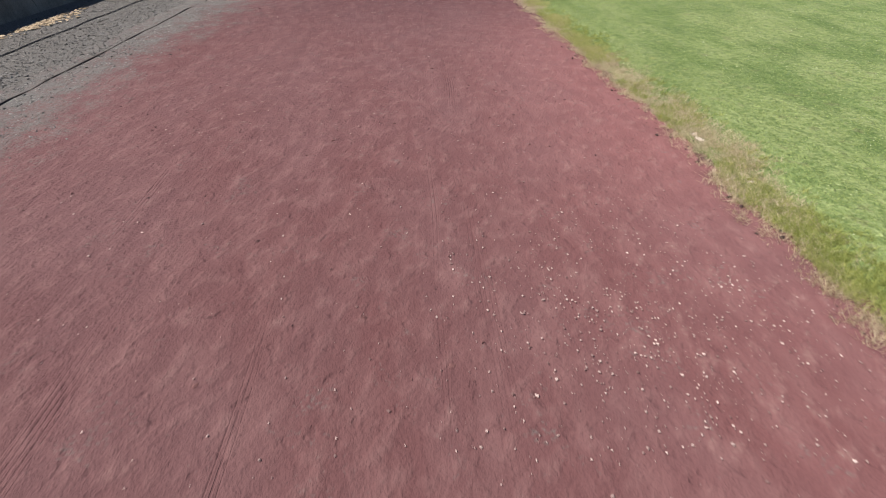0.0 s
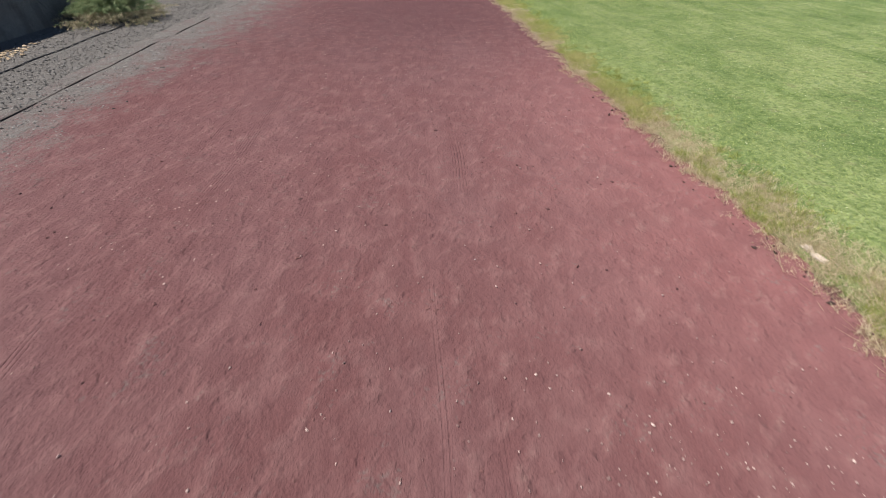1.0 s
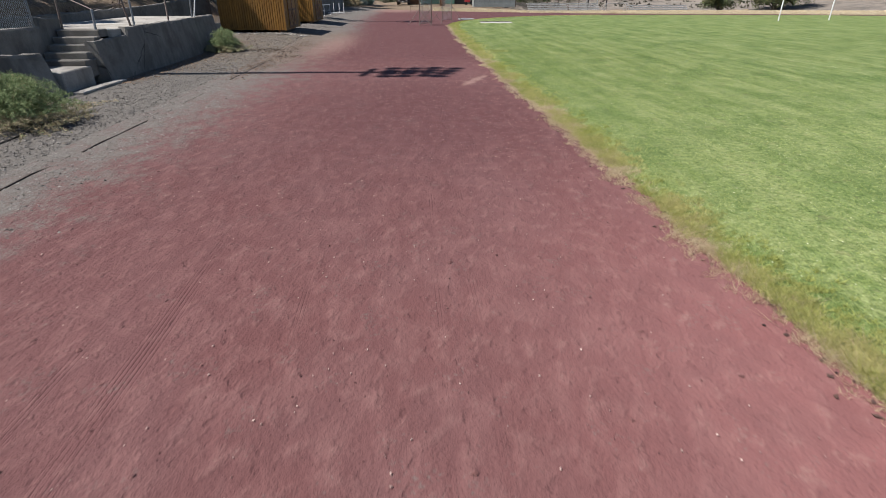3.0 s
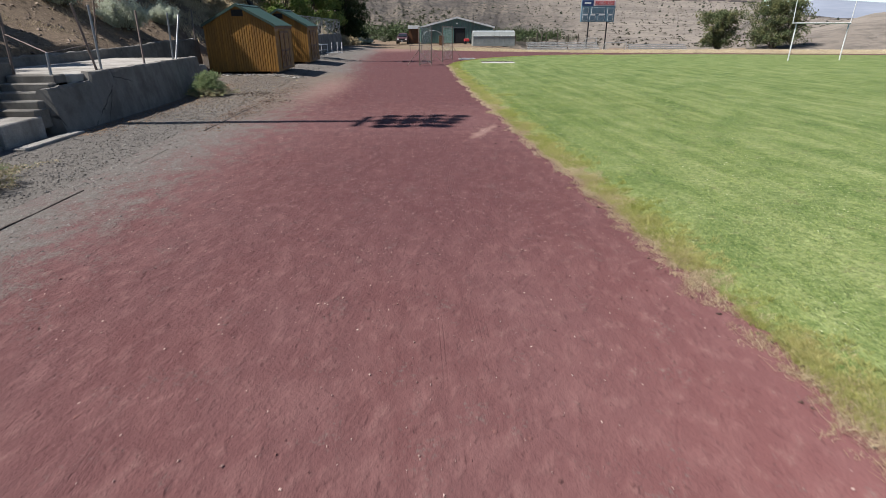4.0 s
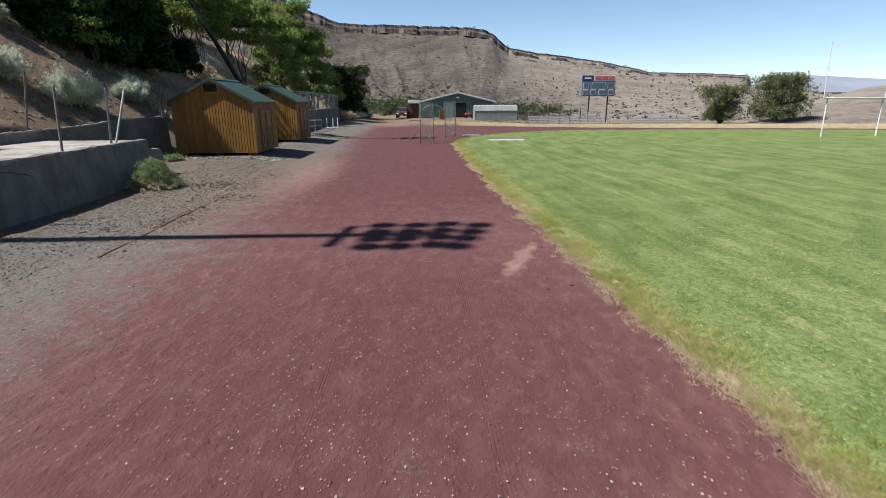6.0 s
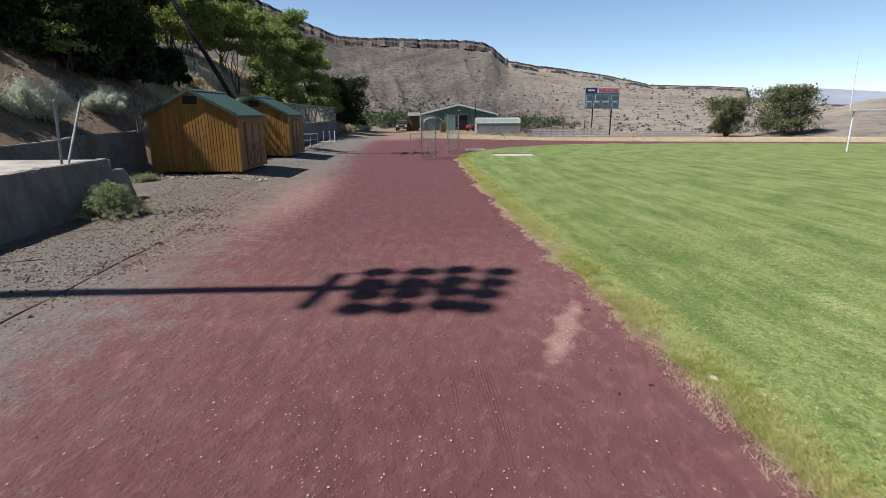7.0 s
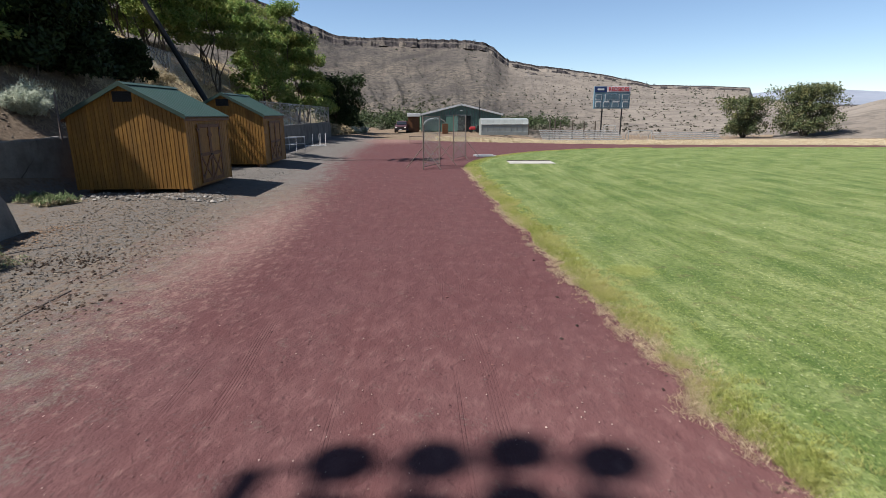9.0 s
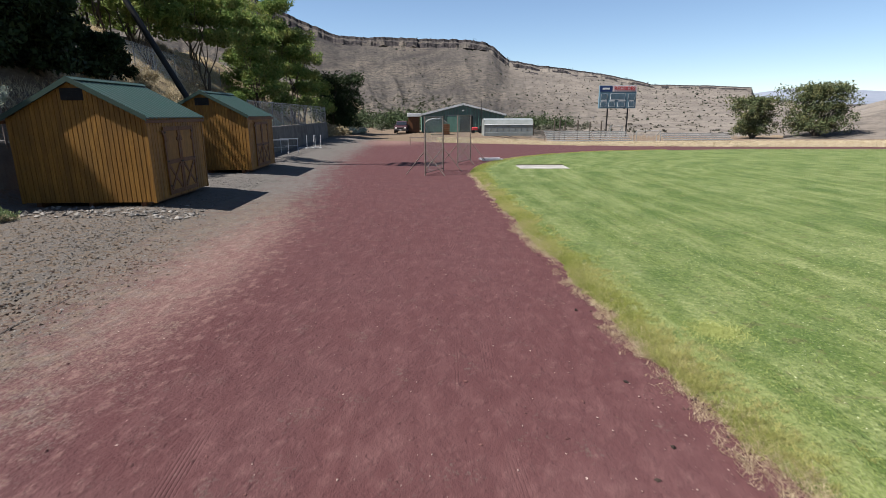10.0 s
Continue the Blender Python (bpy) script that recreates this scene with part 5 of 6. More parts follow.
tool = thing("garden_tractor", pose(8.4, 101.8, 0), "small red garden tractor parked by the barn", "tractor")
part("hood", boxm((-0.75, -0.3, 0.4), (0.1, 0.3, 0.85), 0.08), M_red, tool)
part("seat", boxm((0.3, -0.25, 0.6), (0.7, 0.25, 1.05), 0.06), M_dark, tool)
for u, r in ((-0.55, 0.24), (0.5, 0.36)):
    for d in (-0.4, 0.34):
        part("wheel", rodm((u, d, r), (u, d + 0.12, r), r, r, 16), M_dark, tool)
bench = thing("bench", pose(-0.2, 73.2, 0.03), "pale low bench standing at the track's edge", "bench")
part("top", boxm((-0.75, -0.2, 0.62), (0.75, 0.2, 0.68), 0.01), M_rust, bench)
for u in (-0.65, 0.65):
    for d in (-0.15, 0.15):
        part("leg", rodm((u, d, 0), (u, d, 0.62), 0.025), M_rust, bench)

M_car = plain("maroon_car_paint", (0.035, 0.008, 0.012), (0.045, 0.012, 0.016), 1.0, 0.5, 0.0, 0.4, 0)
M_glass = plain("dark_glass", (0.012, 0.014, 0.016), (0.02, 0.022, 0.025), 1.0, 0.08, 0, 0.8, 0)
M_head = plain("headlamp_glass", (0.6, 0.6, 0.58), (0.7, 0.7, 0.68), 3.0, 0.15, 0, 0.6, 0)


def parked_car(at, turn):
    """Seen from the front: nose towards -y."""
    c = thing("parked_car", pose(*at, 0, 0, turn), "dark maroon sport utility vehicle parked on the dirt road", "car")
    def hull(rings, mat, name):
        bm = bmesh.new()
        vs = [[bm.verts.new((sx * w, y, z)) for sx, w, z in ((-1, w0, z0), (1, w0, z0), (1, w1, z1), (-1, w1, z1))] for y, w0, z0, w1, z1 in rings]
        for p, q in zip(vs, vs[1:]):
            for i in range(4):
                bm.faces.new((p[i], p[(i + 1) % 4], q[(i + 1) % 4], q[i]))
        bm.faces.new(vs[0][::-1]), bm.faces.new(vs[-1])
        bmesh.ops.recalc_face_normals(bm, faces=bm.faces)
        bmesh.ops.bevel(bm, geom=bm.edges[:], offset=0.05, segments=2, affect="EDGES")
        return part(name, bm, mat, c)
    hull([(0, 0.84, 0.42, 0.80, 0.86), (0.15, 0.92, 0.36, 0.86, 0.98), (1.25, 0.95, 0.34, 0.88, 1.06), (4.4, 0.95, 0.36, 0.88, 1.04), (4.6, 0.88, 0.42, 0.84, 0.95)], M_car, "body")
    hull([(1.2, 0.84, 1.02, 0.82, 1.05), (1.9, 0.85, 1.02, 0.70, 1.56), (2.6, 0.85, 1.02, 0.72, 1.64), (4.2, 0.85, 1.02, 0.70, 1.58), (4.5, 0.84, 1.02, 0.76, 1.1)], M_car, "cabin")
    m = Matrix.Translation((0, 1.56, 1.31)) @ pose(0, 0, 0, -53, 0, 0)
    part("windscreen", boxm((-0.70, -0.012, -0.34), (0.70, 0.012, 0.34), 0.02, Matrix.Translation((0, -0.05, 0.04)) @ m), M_glass, c)
    part("grille", boxm((-0.42, -0.02, 0.62), (0.42, 0.05, 0.82), 0.02), M_dark, c)
    part("bumper", boxm((-0.86, -0.08, 0.36), (0.86, 0.1, 0.56), 0.04), M_dark, c)
    part("plate", boxm((-0.15, -0.1, 0.42), (0.15, -0.08, 0.52)), M_white, c)
    for s in (-1, 1):
        part("headlight", boxm((s * 0.64 - 0.15, -0.03, 0.66), (s * 0.64 + 0.15, 0.06, 0.82), 0.03), M_head, c)
        part("mirror", boxm((s * 1.02 - 0.09, 1.5, 1.05), (s * 1.02 + 0.09, 1.6, 1.2), 0.03), M_dark, c)
        for y in (0.85, 3.65):
            tyre = part("wheel", rodm((s * 0.96 - s * 0.24, y, 0.36), (s * 0.96, y, 0.36), 0.36, 0.36, 20), M_dark, c)
            part("rim", rodm((s * 0.955, y, 0.36), (s * 0.975, y, 0.36), 0.22, 0.2, 14), M_galv, tyre)
    return c


parked_car((-2.45, 101, 0.06), -4)


# ---- ground cover ----
def blade_mat(name, a, b, patch, amount=0.6, worn=None):
    """Grass blades: each its own tone, and whole patches that turn another."""
    n = Nodes(name, 0.75, 0, 0.25)
    c = n.mix(n.rand(), a, b)
    c = n.mix(n.math("MULTIPLY", n.noise(0.8, 4, (1, 0.6, 1), lo=0.45, hi=0.65), amount), c, patch)
    if worn:
        sep = n.add("ShaderNodeSeparateXYZ")
        n.link(n.place(), sep.inputs[0])
        c = n.mix(n.ramp(sep.outputs[1], 12, 30, 0.6, 0.0), c, worn)
    n.color(c)
    tr = n.add("ShaderNodeBsdfTranslucent")
    n.link(c, tr.inputs[0])
    ms = n.add("ShaderNodeMixShader")
    ms.inputs[0].default_value = 0.55
    n.link(n.b.outputs[0], ms.inputs[1])
    n.link(tr.outputs[0], ms.inputs[2])
    n.link(ms.outputs[0], n.t.nodes["Material Output"].inputs["Surface"])
    return n.mat


def blades(name, x, y, z, h, w, lean, mat, label, seed):
    """One narrow three-cornered blade at every place given."""
    rng = np.random.RandomState(seed)
    n = len(x)
    a = rng.uniform(0, 2 * math.pi, n)
    hh = h * rng.uniform(0.5, 1.35, n)
    l = rng.normal(0, lean, (n, 2)) * hh[:, None]
    dx, dy = np.cos(a) * w / 2, np.sin(a) * w / 2
    v = np.stack([np.stack([x - dx, y - dy, z], 1), np.stack([x + dx, y + dy, z], 1), np.stack([x + l[:, 0], y + l[:, 1], z + hh], 1)], 1).reshape(-1, 3)
    ob = link(name, mesh_of(name, v, np.arange(3 * n).reshape(n, 3), mat))
    return tagged(ob, label, "grass", kind="stuff")


def stones(name, x, y, z, r, mat, label, category, seed, flat=0.6):
    """Angular eight-sided stones, each a little misshapen."""
    rng = np.random.RandomState(seed)
    n = len(x)
    base = np.array([(1, 0, 0), (0, 1, 0), (-1, 0, 0), (0, -1, 0), (0, 0, 1), (0, 0, -1)], float)
    v = base[None] * rng.uniform(0.6, 1.3, (n, 6, 1)) + rng.normal(0, 0.18, (n, 6, 3))
    a = rng.uniform(0, 2 * math.pi, n)
    c, s = np.cos(a)[:, None], np.sin(a)[:, None]
    v = np.stack([v[..., 0] * c - v[..., 1] * s, v[..., 0] * s + v[..., 1] * c, v[..., 2] * flat], -1) * r[:, None, None]
    v += np.stack([x, y, z], 1)[:, None]
    f = np.array([(0, 1, 4), (1, 2, 4), (2, 3, 4), (3, 0, 4), (1, 0, 5), (2, 1, 5), (3, 2, 5), (0, 3, 5)])
    F = (f[None] + 6 * np.arange(n)[:, None, None]).reshape(-1, 3)
    ob = link(name, mesh_of(name, v.reshape(-1, 3), F, mat))
    return tagged(ob, label, category, kind="stuff")


def toned(name, a, b, rough=0.9):
    n = Nodes(name, rough, 0, 0.2)
    n.color(n.mix(n.rand(), a, b))
    return n.mat


R = np.random.RandomState(7)
M_blade = blade_mat("turf_blades", (0.085, 0.132, 0.026), (0.250, 0.305, 0.088), (0.300, 0.318, 0.115), 0.75, (0.27, 0.32, 0.115))
M_tuft = blade_mat("edge_tufts", (0.125, 0.160, 0.036), (0.40, 0.405, 0.120), (0.46, 0.40, 0.19), 0.6)
M_dead = blade_mat("dead_straw", (0.24, 0.18, 0.10), (0.66, 0.56, 0.38), (0.26, 0.19, 0.11), 0.5)

M_pale = toned("bleached_grass", (0.30, 0.245, 0.16), (0.50, 0.425, 0.295))
# mown turf by the track, thinning out with distance
n = 520000
y = -2 + 51.5 * R.rand(n) ** 1.3
x = inner(y) + 0.15 + 15 * R.rand(n) ** 2.0
keep = (turf_out(x, y) > 0.1) & (R.rand(n) > smooth(y, 24, 48)) & (R.rand(n) > smooth(x - inner(y), 5, 14))
x, y = x[keep], y[keep]
blades("turf_grass", x, y, turf_z(x, y), 0.016, 0.009, 1.3, M_blade, "short mown green lawn blades", 11)
# ragged edge: tall yellow-green tufts and matted dead straw, in clumps
EDGE_SWAY = lambda y: 0.20 * (vnoise(y * 0, y, 0.9, 19) - 0.5) + 0.12 * (vnoise(y * 0 + 2, y, 0.23, 30) - 0.5)
k = 17000
ty = -2 + 52 * R.rand(k)
tu = np.abs(R.normal(0.0, 0.24, k)) + 0.06
keep = R.rand(k) < smooth(vnoise(tu * 0 + 3, ty, 0.8, 17) * 0.6 + vnoise(tu, ty, 0.3, 18) * 0.4 + 0.15 * smooth(ty, 24, 34) - 0.16 * np.exp(-((ty - 6.2) / 2.4) ** 2), 0.30, 0.62)
ty, tu = ty[keep], tu[keep]
m = 22
y, u = np.repeat(ty, m), np.repeat(tu, m)
a, q = R.uniform(0, 2 * math.pi, len(y)), 0.045 * np.sqrt(R.rand(len(y)))
y = y + q * np.sin(a)
x = inner(y) + EDGE_SWAY(y) + u + q * np.cos(a)
blades("edge_grass", x, y, turf_z(x, y), np.repeat(R.uniform(0.025, 0.072, len(ty)), m), 0.0065, 0.75, M_tuft, "taller yellow-green grass tufts along the track", 12)
k = 15000
ty = -2 + 52 * R.rand(k)
tu = R.normal(0.10, 0.13, k)
bare = vnoise(tu * 0 + 9, ty, 1.5, 27) * 0.6 + vnoise(tu, ty, 0.28, 28) * 0.4 + 0.3 * np.exp(-((ty - 6.2) / 2.4) ** 2)
keep = (R.rand(k) < (0.25 + 0.75 * smooth(bare, 0.30, 0.60)) * (1 - 0.45 * smooth(ty, 15, 24))) & (tu > -0.22)
ty, tu, wide = ty[keep], tu[keep], smooth(bare[keep], 0.45, 0.7) * (1 - 0.8 * smooth(ty[keep], 10, 20))
m = 20
y, u = np.repeat(ty, m), np.repeat(tu + 0.40 * wide * R.rand(len(tu)), m)
a, q = R.uniform(0, 2 * math.pi, len(y)), 0.07 * np.sqrt(R.rand(len(y)))
y = y + q * np.sin(a)
x = inner(y) + EDGE_SWAY(y) + u + q * np.cos(a)
blades("dead_grass", x, y, np.maximum(turf_z(x, y), 0.012), np.repeat(R.uniform(0.02, 0.065, len(ty)), m), 0.0045, 1.1, M_dead, "flattened pale straw along the track's edge", 13)
n = 900
y = 2 + 46 * R.rand(n)
x = inner(y) + R.normal(0.03, 0.12, n)
stones("clods", x, y, 0.018 + 0 * x, 0.006 + 0.022 * R.rand(n) ** 3, toned("edge_clods", (0.016, 0.010, 0.008), (0.06, 0.034, 0.028)), "dark crumbs of earth along the grass edge", "clods", 34, 0.7)
# curve of the track
n = 30000
a = np.radians(180 - 90 * R.rand(n))
q = 16.1 - np.abs(R.normal(0, 0.35, n))
x, y = 18.2 + q * np.cos(a), 48.5 + q * np.sin(a)
blades("edge_grass", x, y, turf_z(x, y), 0.05, 0.014, 0.45, M_tuft, "taller yellow-green grass tufts round the bend", 14)
# weedy yellow patch
n = 3500
x, y = 3.4 + R.normal(0, 0.17, n), 31.2 + R.normal(0, 0.17, n)
blades("yellow_weed", x, y, turf_z(x, y), 0.028, 0.009, 1.0, toned("yellow_green", (0.17, 0.2, 0.055), (0.27, 0.29, 0.10)), "yellow-green patch in the lawn", 15)
# straw band beyond the track, and on the slope
n = 90000
x = 2 + 60 * R.rand(n)
y = np.interp(x, [2, 6, 10, 17, 25, 35, 62], [77, 75.5, 73.3, 70.3, 68.2, 66.6, 61]) + 11 * R.rand(n) ** 1.6
blades("dry_grass", x, y, height(x, y), 0.11, 0.035, 0.6, M_pale, "pale dry grass beyond the far side of the track", 16)
n = 70000
x, y = -12.2 - 12 * R.rand(n), 44 + 44 * R.rand(n)
keep = vnoise(x, y, 1.6, 31) * 0.6 + vnoise(x, y, 0.5, 32) * 0.4 > 0.45
x, y = x[keep], y[keep]
blades("slope_grass", x, y, height(x, y), 0.30, 0.02, 0.5, M_dead, "dry straw tufts on the slope behind the sheds", 17)
n = 9000
x, y = -13.6 - 9 * R.rand(n), 28 + 17 * R.rand(n)
keep = vnoise(x, y, 0.9, 33) > 0.62
x, y = x[keep], y[keep]
blades("slope_weeds", x, y, height(x, y), 0.18, 0.014, 0.6, M_straw, "sparse dead weeds on bare brown earth", 18)

# gravel margin
M_chip = toned("basalt_chips", (0.04, 0.0365, 0.034), (0.19, 0.172, 0.156))
n = 38000
y = 4 + 44 * R.rand(n) ** 1.2
x = -5.4 - 3.8 * R.rand(n) + 1.5 * R.rand(n) ** 3
keep = R.rand(n) < smooth(-x, 3.9, 6.2) * (1 - 0.6 * smooth(y, 24, 31))
x, y = x[keep], y[keep]
stones("gravel", x, y, height(x, y) + 0.012, 0.008 + 0.021 * R.rand(len(x)) ** 2.5, M_chip, "loose dark basalt gravel chips", "gravel", 21)
n = 2600
y = 1.5 + 46 * R.rand(n)
x = -5.0 + 7.6 * R.rand(n)
keep = (x < inner(y) + 0.1)
x, y = x[keep], y[keep]
M_peb = toned("pale_chips", (0.095, 0.052, 0.047), (0.38, 0.285, 0.25))
stones("pebbles", x, y, 0.02 + 0 * x, 0.004 + 0.008 * R.rand(len(x)) ** 2, M_peb, "scattered pale stone chips on the red cinder", "pebbles", 22)
cx = [(1.65, 2.7, 0.75, 0.8, 1500), (-0.9, 19.5, 1.6, 2.8, 4200), (1.6, 18.2, 0.7, 1.6, 500), (-2.2, 7.6, 0.7, 0.9, 300), (1.62, 23.7, 0.22, 0.6, 260), (2.2, 28.5, 0.5, 1.6, 350)]
x = np.concatenate([R.normal(a, c, k) for a, b, c, d, k in cx])
y = np.concatenate([R.normal(b, d, k) for a, b, c, d, k in cx])
keep = x < inner(y) + 0.1
x, y = x[keep], y[keep]
stones("pebbles", x, y, 0.021 + 0 * x, 0.003 + 0.009 * R.rand(len(x)) ** 2.2, M_peb, "drifts of pale wood and stone chips on the cinder", "pebbles", 23, 0.32)
n = 1400
y, x = 2 + 44 * R.rand(n), -4.5 + 6.8 * R.rand(n)
stones("clods", x, y, 0.016 + 0 * x, 0.006 + 0.02 * R.rand(n) ** 3, toned("cinder_clods", (0.048, 0.0205, 0.02), (0.105, 0.047, 0.043)), "small dark red lumps of cinder", "clods", 24, 0.45)
# rubble before the sheds, litter below the wall, stones on the slope
n = 330
x, y = -6.2 - 5.2 * R.rand(n), 39.6 + R.normal(0, 0.38, n) - 0.05
stones("rubble", x, y, height(x, y) + 0.02, 0.02 + 0.085 * R.rand(n) ** 3, toned("pale_rubble", (0.07, 0.062, 0.054), (0.25, 0.23, 0.205)), "broken pale rocks before the shed", "rubble", 25)
n = 2600
y = 23.5 + 12 * R.rand(n)
x = -9.2 + np.abs(R.normal(0, 0.55, n))
stones("leaf_litter", x, y, height(x, y) + 0.012, 0.012 + 0.025 * R.rand(n) ** 2, toned("rusty_litter", (0.07, 0.038, 0.022), (0.215, 0.135, 0.08)), "rust-brown leaf litter below the terrace wall", "litter", 26, 0.25)
n = 2200
x, y = -5.85 + R.normal(0, 0.35, n), 24 + 13 * R.rand(n)
stones("clods", x, y, height(x, y) + 0.012, 0.012 + 0.03 * R.rand(n) ** 2, toned("brown_clods", (0.042, 0.026, 0.019), (0.135, 0.09, 0.066)), "reddish brown earth clods over the edging", "clods", 27)
n = 5500
x, y = -13.5 - 11 * R.rand(n), 24 + 26 * R.rand(n)
stones("slope_stones", x, y, height(x, y), 0.02 + 0.11 * R.rand(n) ** 4, toned("brown_stones", (0.0462, 0.033, 0.0264), (0.218, 0.165, 0.125)), "brown stones strewn on the bare slope", "stones", 28)

n = 9000
x, y = -10.2 + 5.2 * R.rand(n), 26 + 17 * R.rand(n)
keep = (y < 39.8) & ((x > -8.9) | (y > 35.6))
x, y = x[keep], y[keep]
stones("coarse_gravel", x, y, height(x, y) + 0.008, 0.009 + 0.032 * R.rand(len(x)) ** 3, toned("brown_gravel", (0.05, 0.04, 0.031), (0.185, 0.148, 0.112)), "coarse brown and grey stones before the sheds", "gravel", 29)
n = 14
y = 21 + 17 * R.rand(n)
x = inner(y) - np.abs(R.normal(0, 0.5, n))
stones("clods", x, y, 0.02 + 0 * x, 0.014 + 0.02 * R.rand(n), toned("black_clods", (0.012, 0.008, 0.007), (0.03, 0.02, 0.016)), "a few dark clods near the grass", "clods", 30, 0.7)

n = 260
x, y = -8.85 + np.abs(R.normal(0, 0.22, n)), 13.4 + R.normal(0, 0.7, n)
stones("wood_chips", x, y, height(x, y) + 0.02, 0.02 + 0.05 * R.rand(n) ** 2, toned("split_wood", (0.16, 0.115, 0.07), (0.42, 0.32, 0.21)), "pale splintered wood lying below the stand wall", "wood", 31, 0.35)

# buried edging boards
EDGE = [(-10, 15.9, -5.97), (16.1, 18.5, -5.9), (20.4, 21.8, -5.87), (24.1, 26.4, -5.9), (26.5, 28.9, -5.92), (29.3, 30.9, -5.86), (31.4, 33.2, -5.74)]
for a, b, x0 in EDGE:
    bm = bmesh.new()
    m = max(2, int((b - a) / 0.5))
    rng = random.Random(int(a * 10))
    ring = []
    for i in range(m + 1):
        yy = a + (b - a) * i / m
        xx, zz = x0 + rng.uniform(-0.025, 0.025), 0.026 + rng.uniform(-0.014, 0.012)
        ring.append([bm.verts.new(c) for c in ((xx - 0.016, yy, -0.05), (xx + 0.016, yy, -0.05), (xx + 0.014, yy, zz), (xx - 0.014, yy, zz))])
    for p, q in zip(ring, ring[1:]):
        for i in range(4):
            bm.faces.new((p[i], p[(i + 1) % 4], q[(i + 1) % 4], q[i]))
    bm.faces.new(ring[0][::-1]), bm.faces.new(ring[-1])
    bmesh.ops.recalc_face_normals(bm, faces=bm.faces)
    ob = part("edging_board", bm, M_edge, None)
    tagged(ob, "dark half-buried edging strip between gravel and cinder", "edging", "buried edging")
bm = bmesh.new()
for i in range(18):
    yy = 8 + 0.56 * i
    rod(bm, (-7.75 + 0.03 * math.sin(i * 1.7), yy, 0.012), (-7.75 + 0.03 * math.sin(i * 1.7 + 1.7), yy + 0.57, 0.012), 0.014, 0.014, 5)
tagged(part("cable", bm, M_dark, None), "thin black irrigation hose lying on the gravel", "hose")

# pale curb pieces half buried along the grass
M_curb = plain("bleached_curb", (0.22, 0.175, 0.135), (0.42, 0.36, 0.29), 9.0, 0.95)
for a, b, off in ((4.55, 5.15, 0.28), (5.7, 6.1, 0.27), (18.6, 19.0, 0.22), (19.15, 19.7, 0.24), (20.05, 20.7, 0.25), (21.95, 22.5, 0.29)):
    bm = bmesh.new()
    rng = random.Random(int(a * 100))
    ring = []
    for i in range(6):
        yy = a + (b - a) * i / 5
        xx = float(inner(yy)) + off + rng.uniform(-0.015, 0.015)
        w, zz = (0.036 if 0 < i < 5 else 0.012) + rng.uniform(-0.014, 0.01), 0.046 + rng.uniform(-0.014, 0.006) - (0.02 if i in (0, 5) else 0)
        ring.append([bm.verts.new(c) for c in ((xx - w - 0.01, yy, -0.05), (xx + w + 0.01, yy, -0.05), (xx + w, yy, zz), (xx - w, yy, zz - 0.008))])
    for p, q in zip(ring, ring[1:]):
        for i in range(4):
            bm.faces.new((p[i], p[(i + 1) % 4], q[(i + 1) % 4], q[i]))
    bm.faces.new(ring[0][::-1]), bm.faces.new(ring[-1])
    bmesh.ops.recalc_face_normals(bm, faces=bm.faces)
    tagged(part("curb_piece", bm, M_curb, None), "pale crumbling curb piece half buried in straw", "curb", "buried curb")
# clover heads and dry clippings in the lawn
n = 16000
y = -1 + 46 * R.rand(n) ** 1.2
x = inner(y) + 0.5 + 13 * R.rand(n) ** 1.4
keep = (vnoise(x, y, 1.4, 61) * 0.6 + vnoise(x, y, 0.4, 62) * 0.4 > 0.42) & (turf_out(x, y) > 0.4)
x, y = x[keep], y[keep]
stones("clover_heads", x, y, turf_z(x, y) + 0.012, 0.003 + 0.0065 * R.rand(len(x)) ** 2, toned("clover_white", (0.26, 0.30, 0.14), (0.50, 0.51, 0.34)), "pale clover heads and clippings in the lawn", "clover", 35, 0.8)
# twigs and dark clods over the gravel margin
n = 34
y, x = 26 + 12 * R.rand(n), -7.0 + R.normal(0, 0.9, n)
a, q = R.uniform(0, math.pi, n), 0.04 + 0.11 * R.rand(n)
z = height(x, y) + 0.02
v = np.stack([np.stack([x - q * np.cos(a), y - q * np.sin(a), z], 1), np.stack([x + q * np.cos(a), y + q * np.sin(a), z + 0.012], 1), np.stack([x + q * np.cos(a), y + q * np.sin(a) + 0.008, z - 0.004], 1), np.stack([x - q * np.cos(a), y - q * np.sin(a) + 0.010, z - 0.008], 1)], 1).reshape(-1, 3)
tagged(link("twigs", mesh_of("twigs", v, np.arange(4 * n).reshape(n, 4), M_pale)), "bleached twigs lying on the gravel", "twigs", kind="stuff")
n = 520
k = R.randint(0, 6, n)
cx, cy = np.array([-5.66, -6.8, -6.1, -7.3, -6.3, -5.35])[k], np.array([30.3, 32.8, 31.9, 32.4, 32.6, 30.0])[k]
x, y = cx + R.normal(0, 0.32, n), cy + R.normal(0, 0.35, n)
stones("clods", x, y, height(x, y) + 0.016, 0.008 + 0.034 * R.rand(n) ** 2.5, toned("dung_clods", (0.014, 0.009, 0.006), (0.065, 0.04, 0.026)), "dark brown clods scattered beside the edging", "clods", 36, 0.7)

# fence on the slope
for (x0, y0), (x1, y1) in (((-19.4, 56), (-18.9, 66)), ((-18.9, 66.2), (-18.2, 77))):
    wire_fence("wire_fence", (x0, y0, float(height(x0, y0))), (x1, y1, float(height(x1, y1))), 1.9, 2.5, "grey chain link fence among the trees on the slope")

# scrub at the foot of the far slope, and junipers on it
MX, MY, MZ = MESA
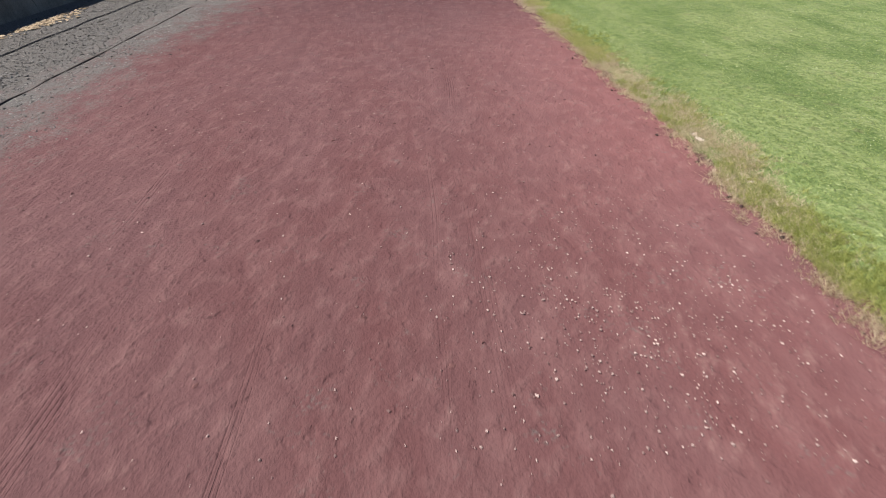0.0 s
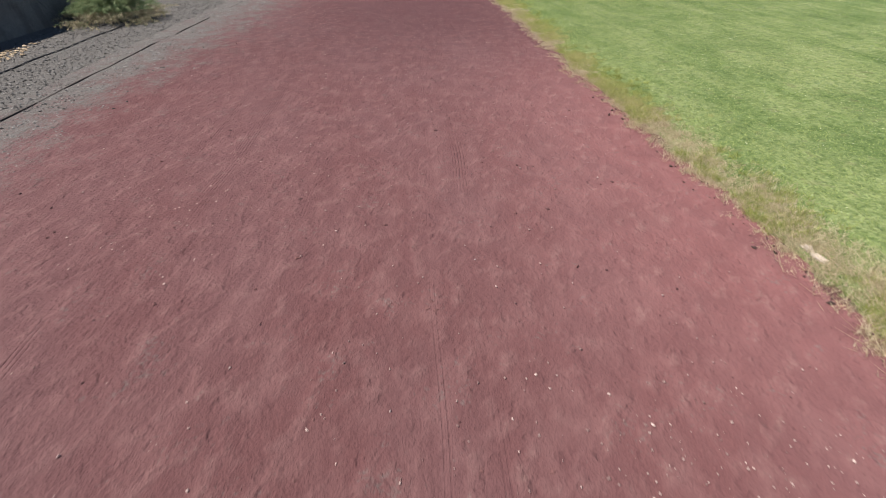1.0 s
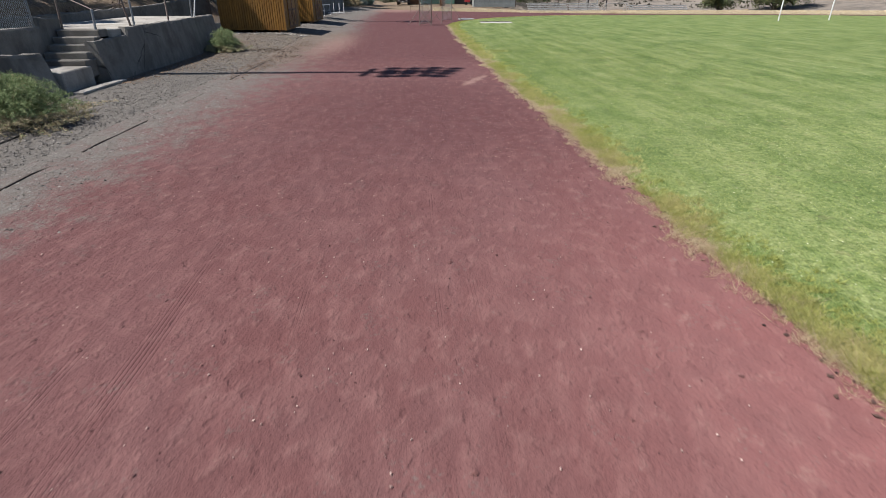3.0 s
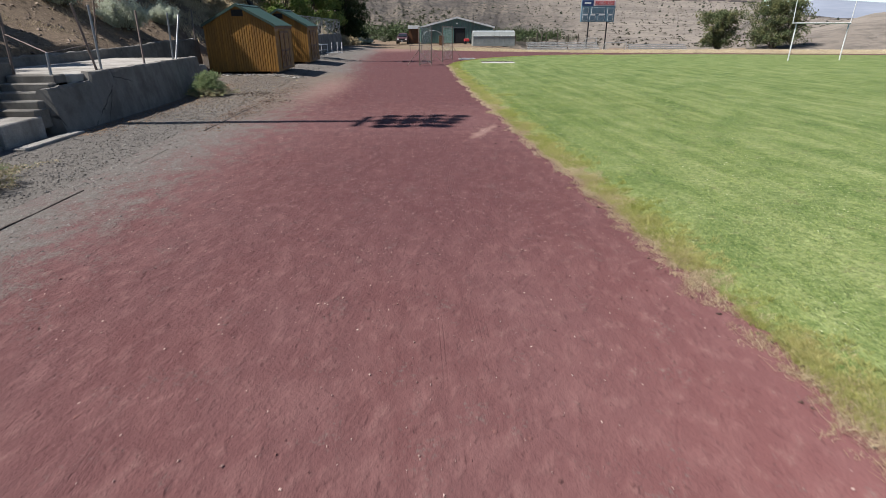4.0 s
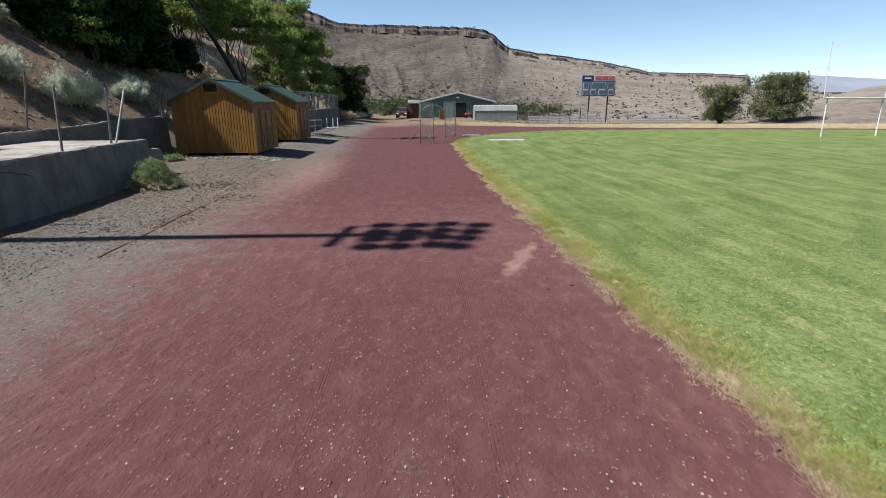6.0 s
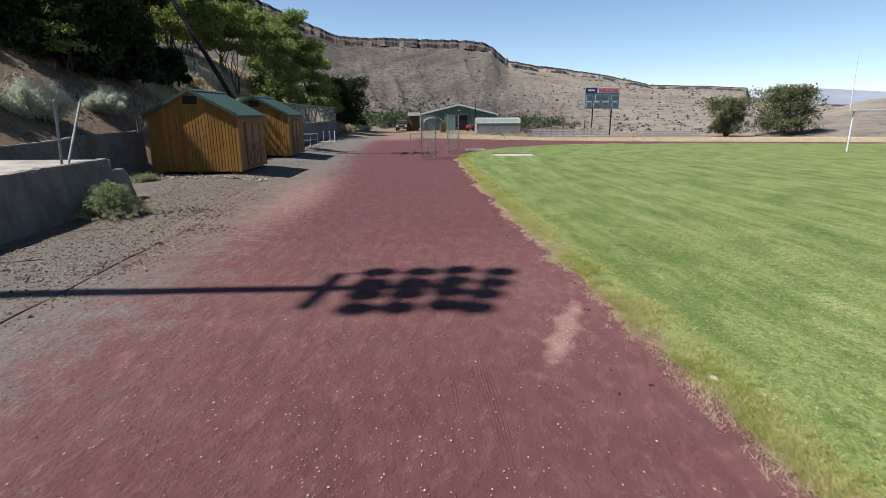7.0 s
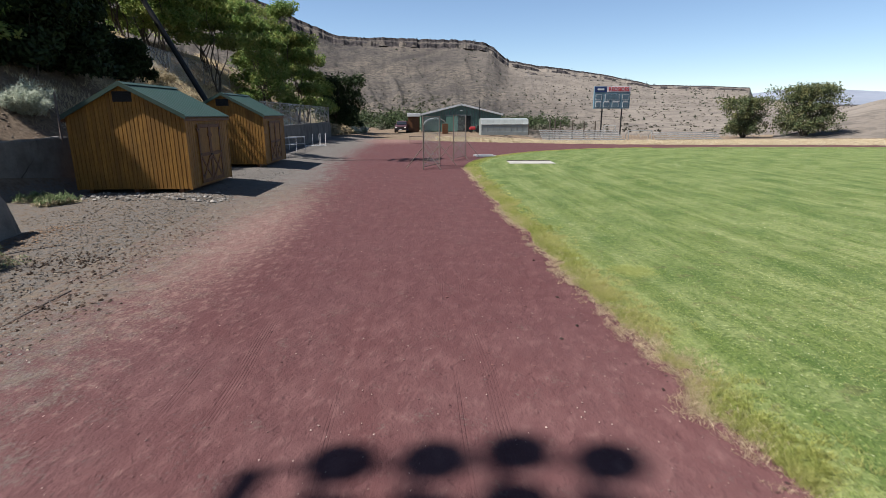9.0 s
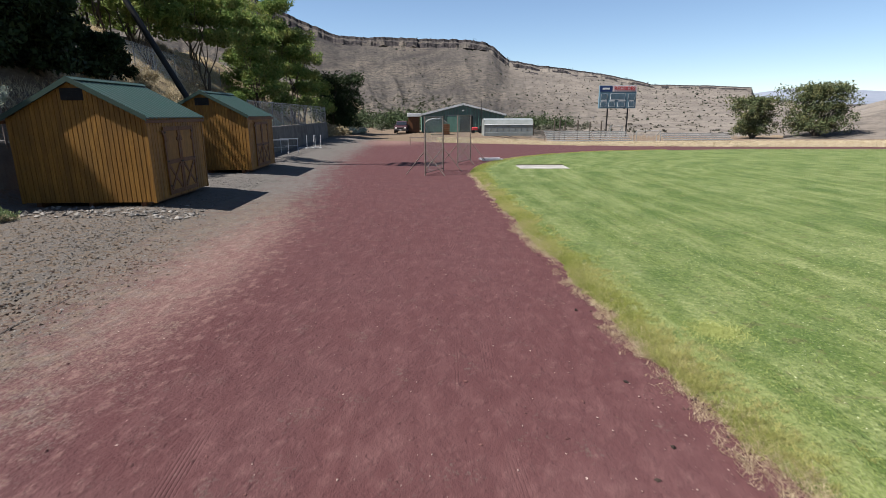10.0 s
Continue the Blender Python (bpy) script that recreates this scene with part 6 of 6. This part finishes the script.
def clumps(name, spots, leaf, size, per, label, seed, upright=1.0):
    rng = np.random.RandomState(seed)
    P = np.array(spots)
    k = np.repeat(np.arange(len(P)), per)
    d = rng.normal(0, 0.42, (len(k), 3)) * np.array([1, 1, upright])
    d[:, 2] = np.abs(d[:, 2])
    taper = np.clip(1.25 - d[:, 2:3] / (1.3 * upright), 0.2, 1.1)
    d[:, :2] *= taper
    c = P[k, :3] + d * P[k, 3:4]
    v, f = leaves(c, size, rng, 0.6)
    v = c.repeat(4, 0) + (v - c.repeat(4, 0)) * (0.5 + 0.22 * P[k, 3]).repeat(4)[:, None]
    tagged(link(name, mesh_of(name, v, f, leaf)), label, "shrubs", kind="stuff")


rs = np.random.RandomState(3)
spots = []
for i in range(260):
    b = radians(rs.uniform(-8.5, 3.5)) if i < 160 else radians(rs.uniform(5.5, 16))
    d = rs.uniform(95, 150) if i < 160 else rs.uniform(98, 150)
    spots.append((d * math.sin(b) * 1.0, 25 + d * math.cos(b), 0.0, rs.uniform(0.8, 2.6) * (1.35 if i < 160 else 0.9)))
spots = [s for s in spots if not (-5 < s[0] < 13.5 and s[1] < 121)]
clumps("far_scrub", spots, leafy("willow_leaves", (0.022, 0.036, 0.013), (0.050, 0.066, 0.026), 0.15), 0.19, 200, "dark green willow scrub at the foot of the hill", 41, 1.1)
spots = [(s[0] + rs.normal(0, 4), s[1] - 6, 0, s[3] * 0.6) for s in spots if s[1] > 118]
clumps("far_brush", spots, leafy("grey_brush", (0.05, 0.052, 0.035), (0.10, 0.098, 0.07), 0.1), 0.2, 110, "grey-green brush on the valley floor", 42, 0.8)
sel = [(int(20 + 108 * rs.rand() ** 0.7), 330 + int(360 * rs.rand() ** 0.7)) for _ in range(240)]
spots = [(MX[i, j], MY[i, j], MZ[i, j] - 0.3, rs.uniform(0.3, 0.8) * (0.6 + i / 90)) for i, j in sel]
spots += [(MX[150, j], MY[150, j], MZ[150, j] - 0.5, rs.uniform(1.4, 2.8)) for j in rs.randint(330, 560, 20)]
clumps("junipers", spots, leafy("juniper_leaves", (0.012, 0.02, 0.010), (0.024, 0.034, 0.017), 0.1), 0.40, 60, "dark junipers dotted over the dry slope", 43, 1.5)
spots = [(MX[i, j], MY[i, j], MZ[i, j] - 0.1, rs.uniform(0.5, 1.5)) for i, j in [(int(6 + 40 * rs.rand() ** 1.6), rs.randint(296, 380)) for _ in range(300)]]
clumps("slope_scrub", spots, leafy("dull_scrub", (0.018, 0.024, 0.011), (0.045, 0.05, 0.026), 0.1), 0.24, 70, "dull green scrub climbing the foot of the hill", 44, 0.9)
spots = [(MX[i, j], MY[i, j], MZ[i, j] - 0.1, rs.uniform(0.4, 0.9)) for i, j in [(rs.randint(12, 120), rs.randint(296, 640)) for _ in range(2400)]]
clumps("slope_brush", spots, leafy("sage_scrub", (0.03, 0.03, 0.02), (0.06, 0.056, 0.04), 0.1), 0.42, 9, "low grey sagebrush all over the dry slope", 45, 0.7)
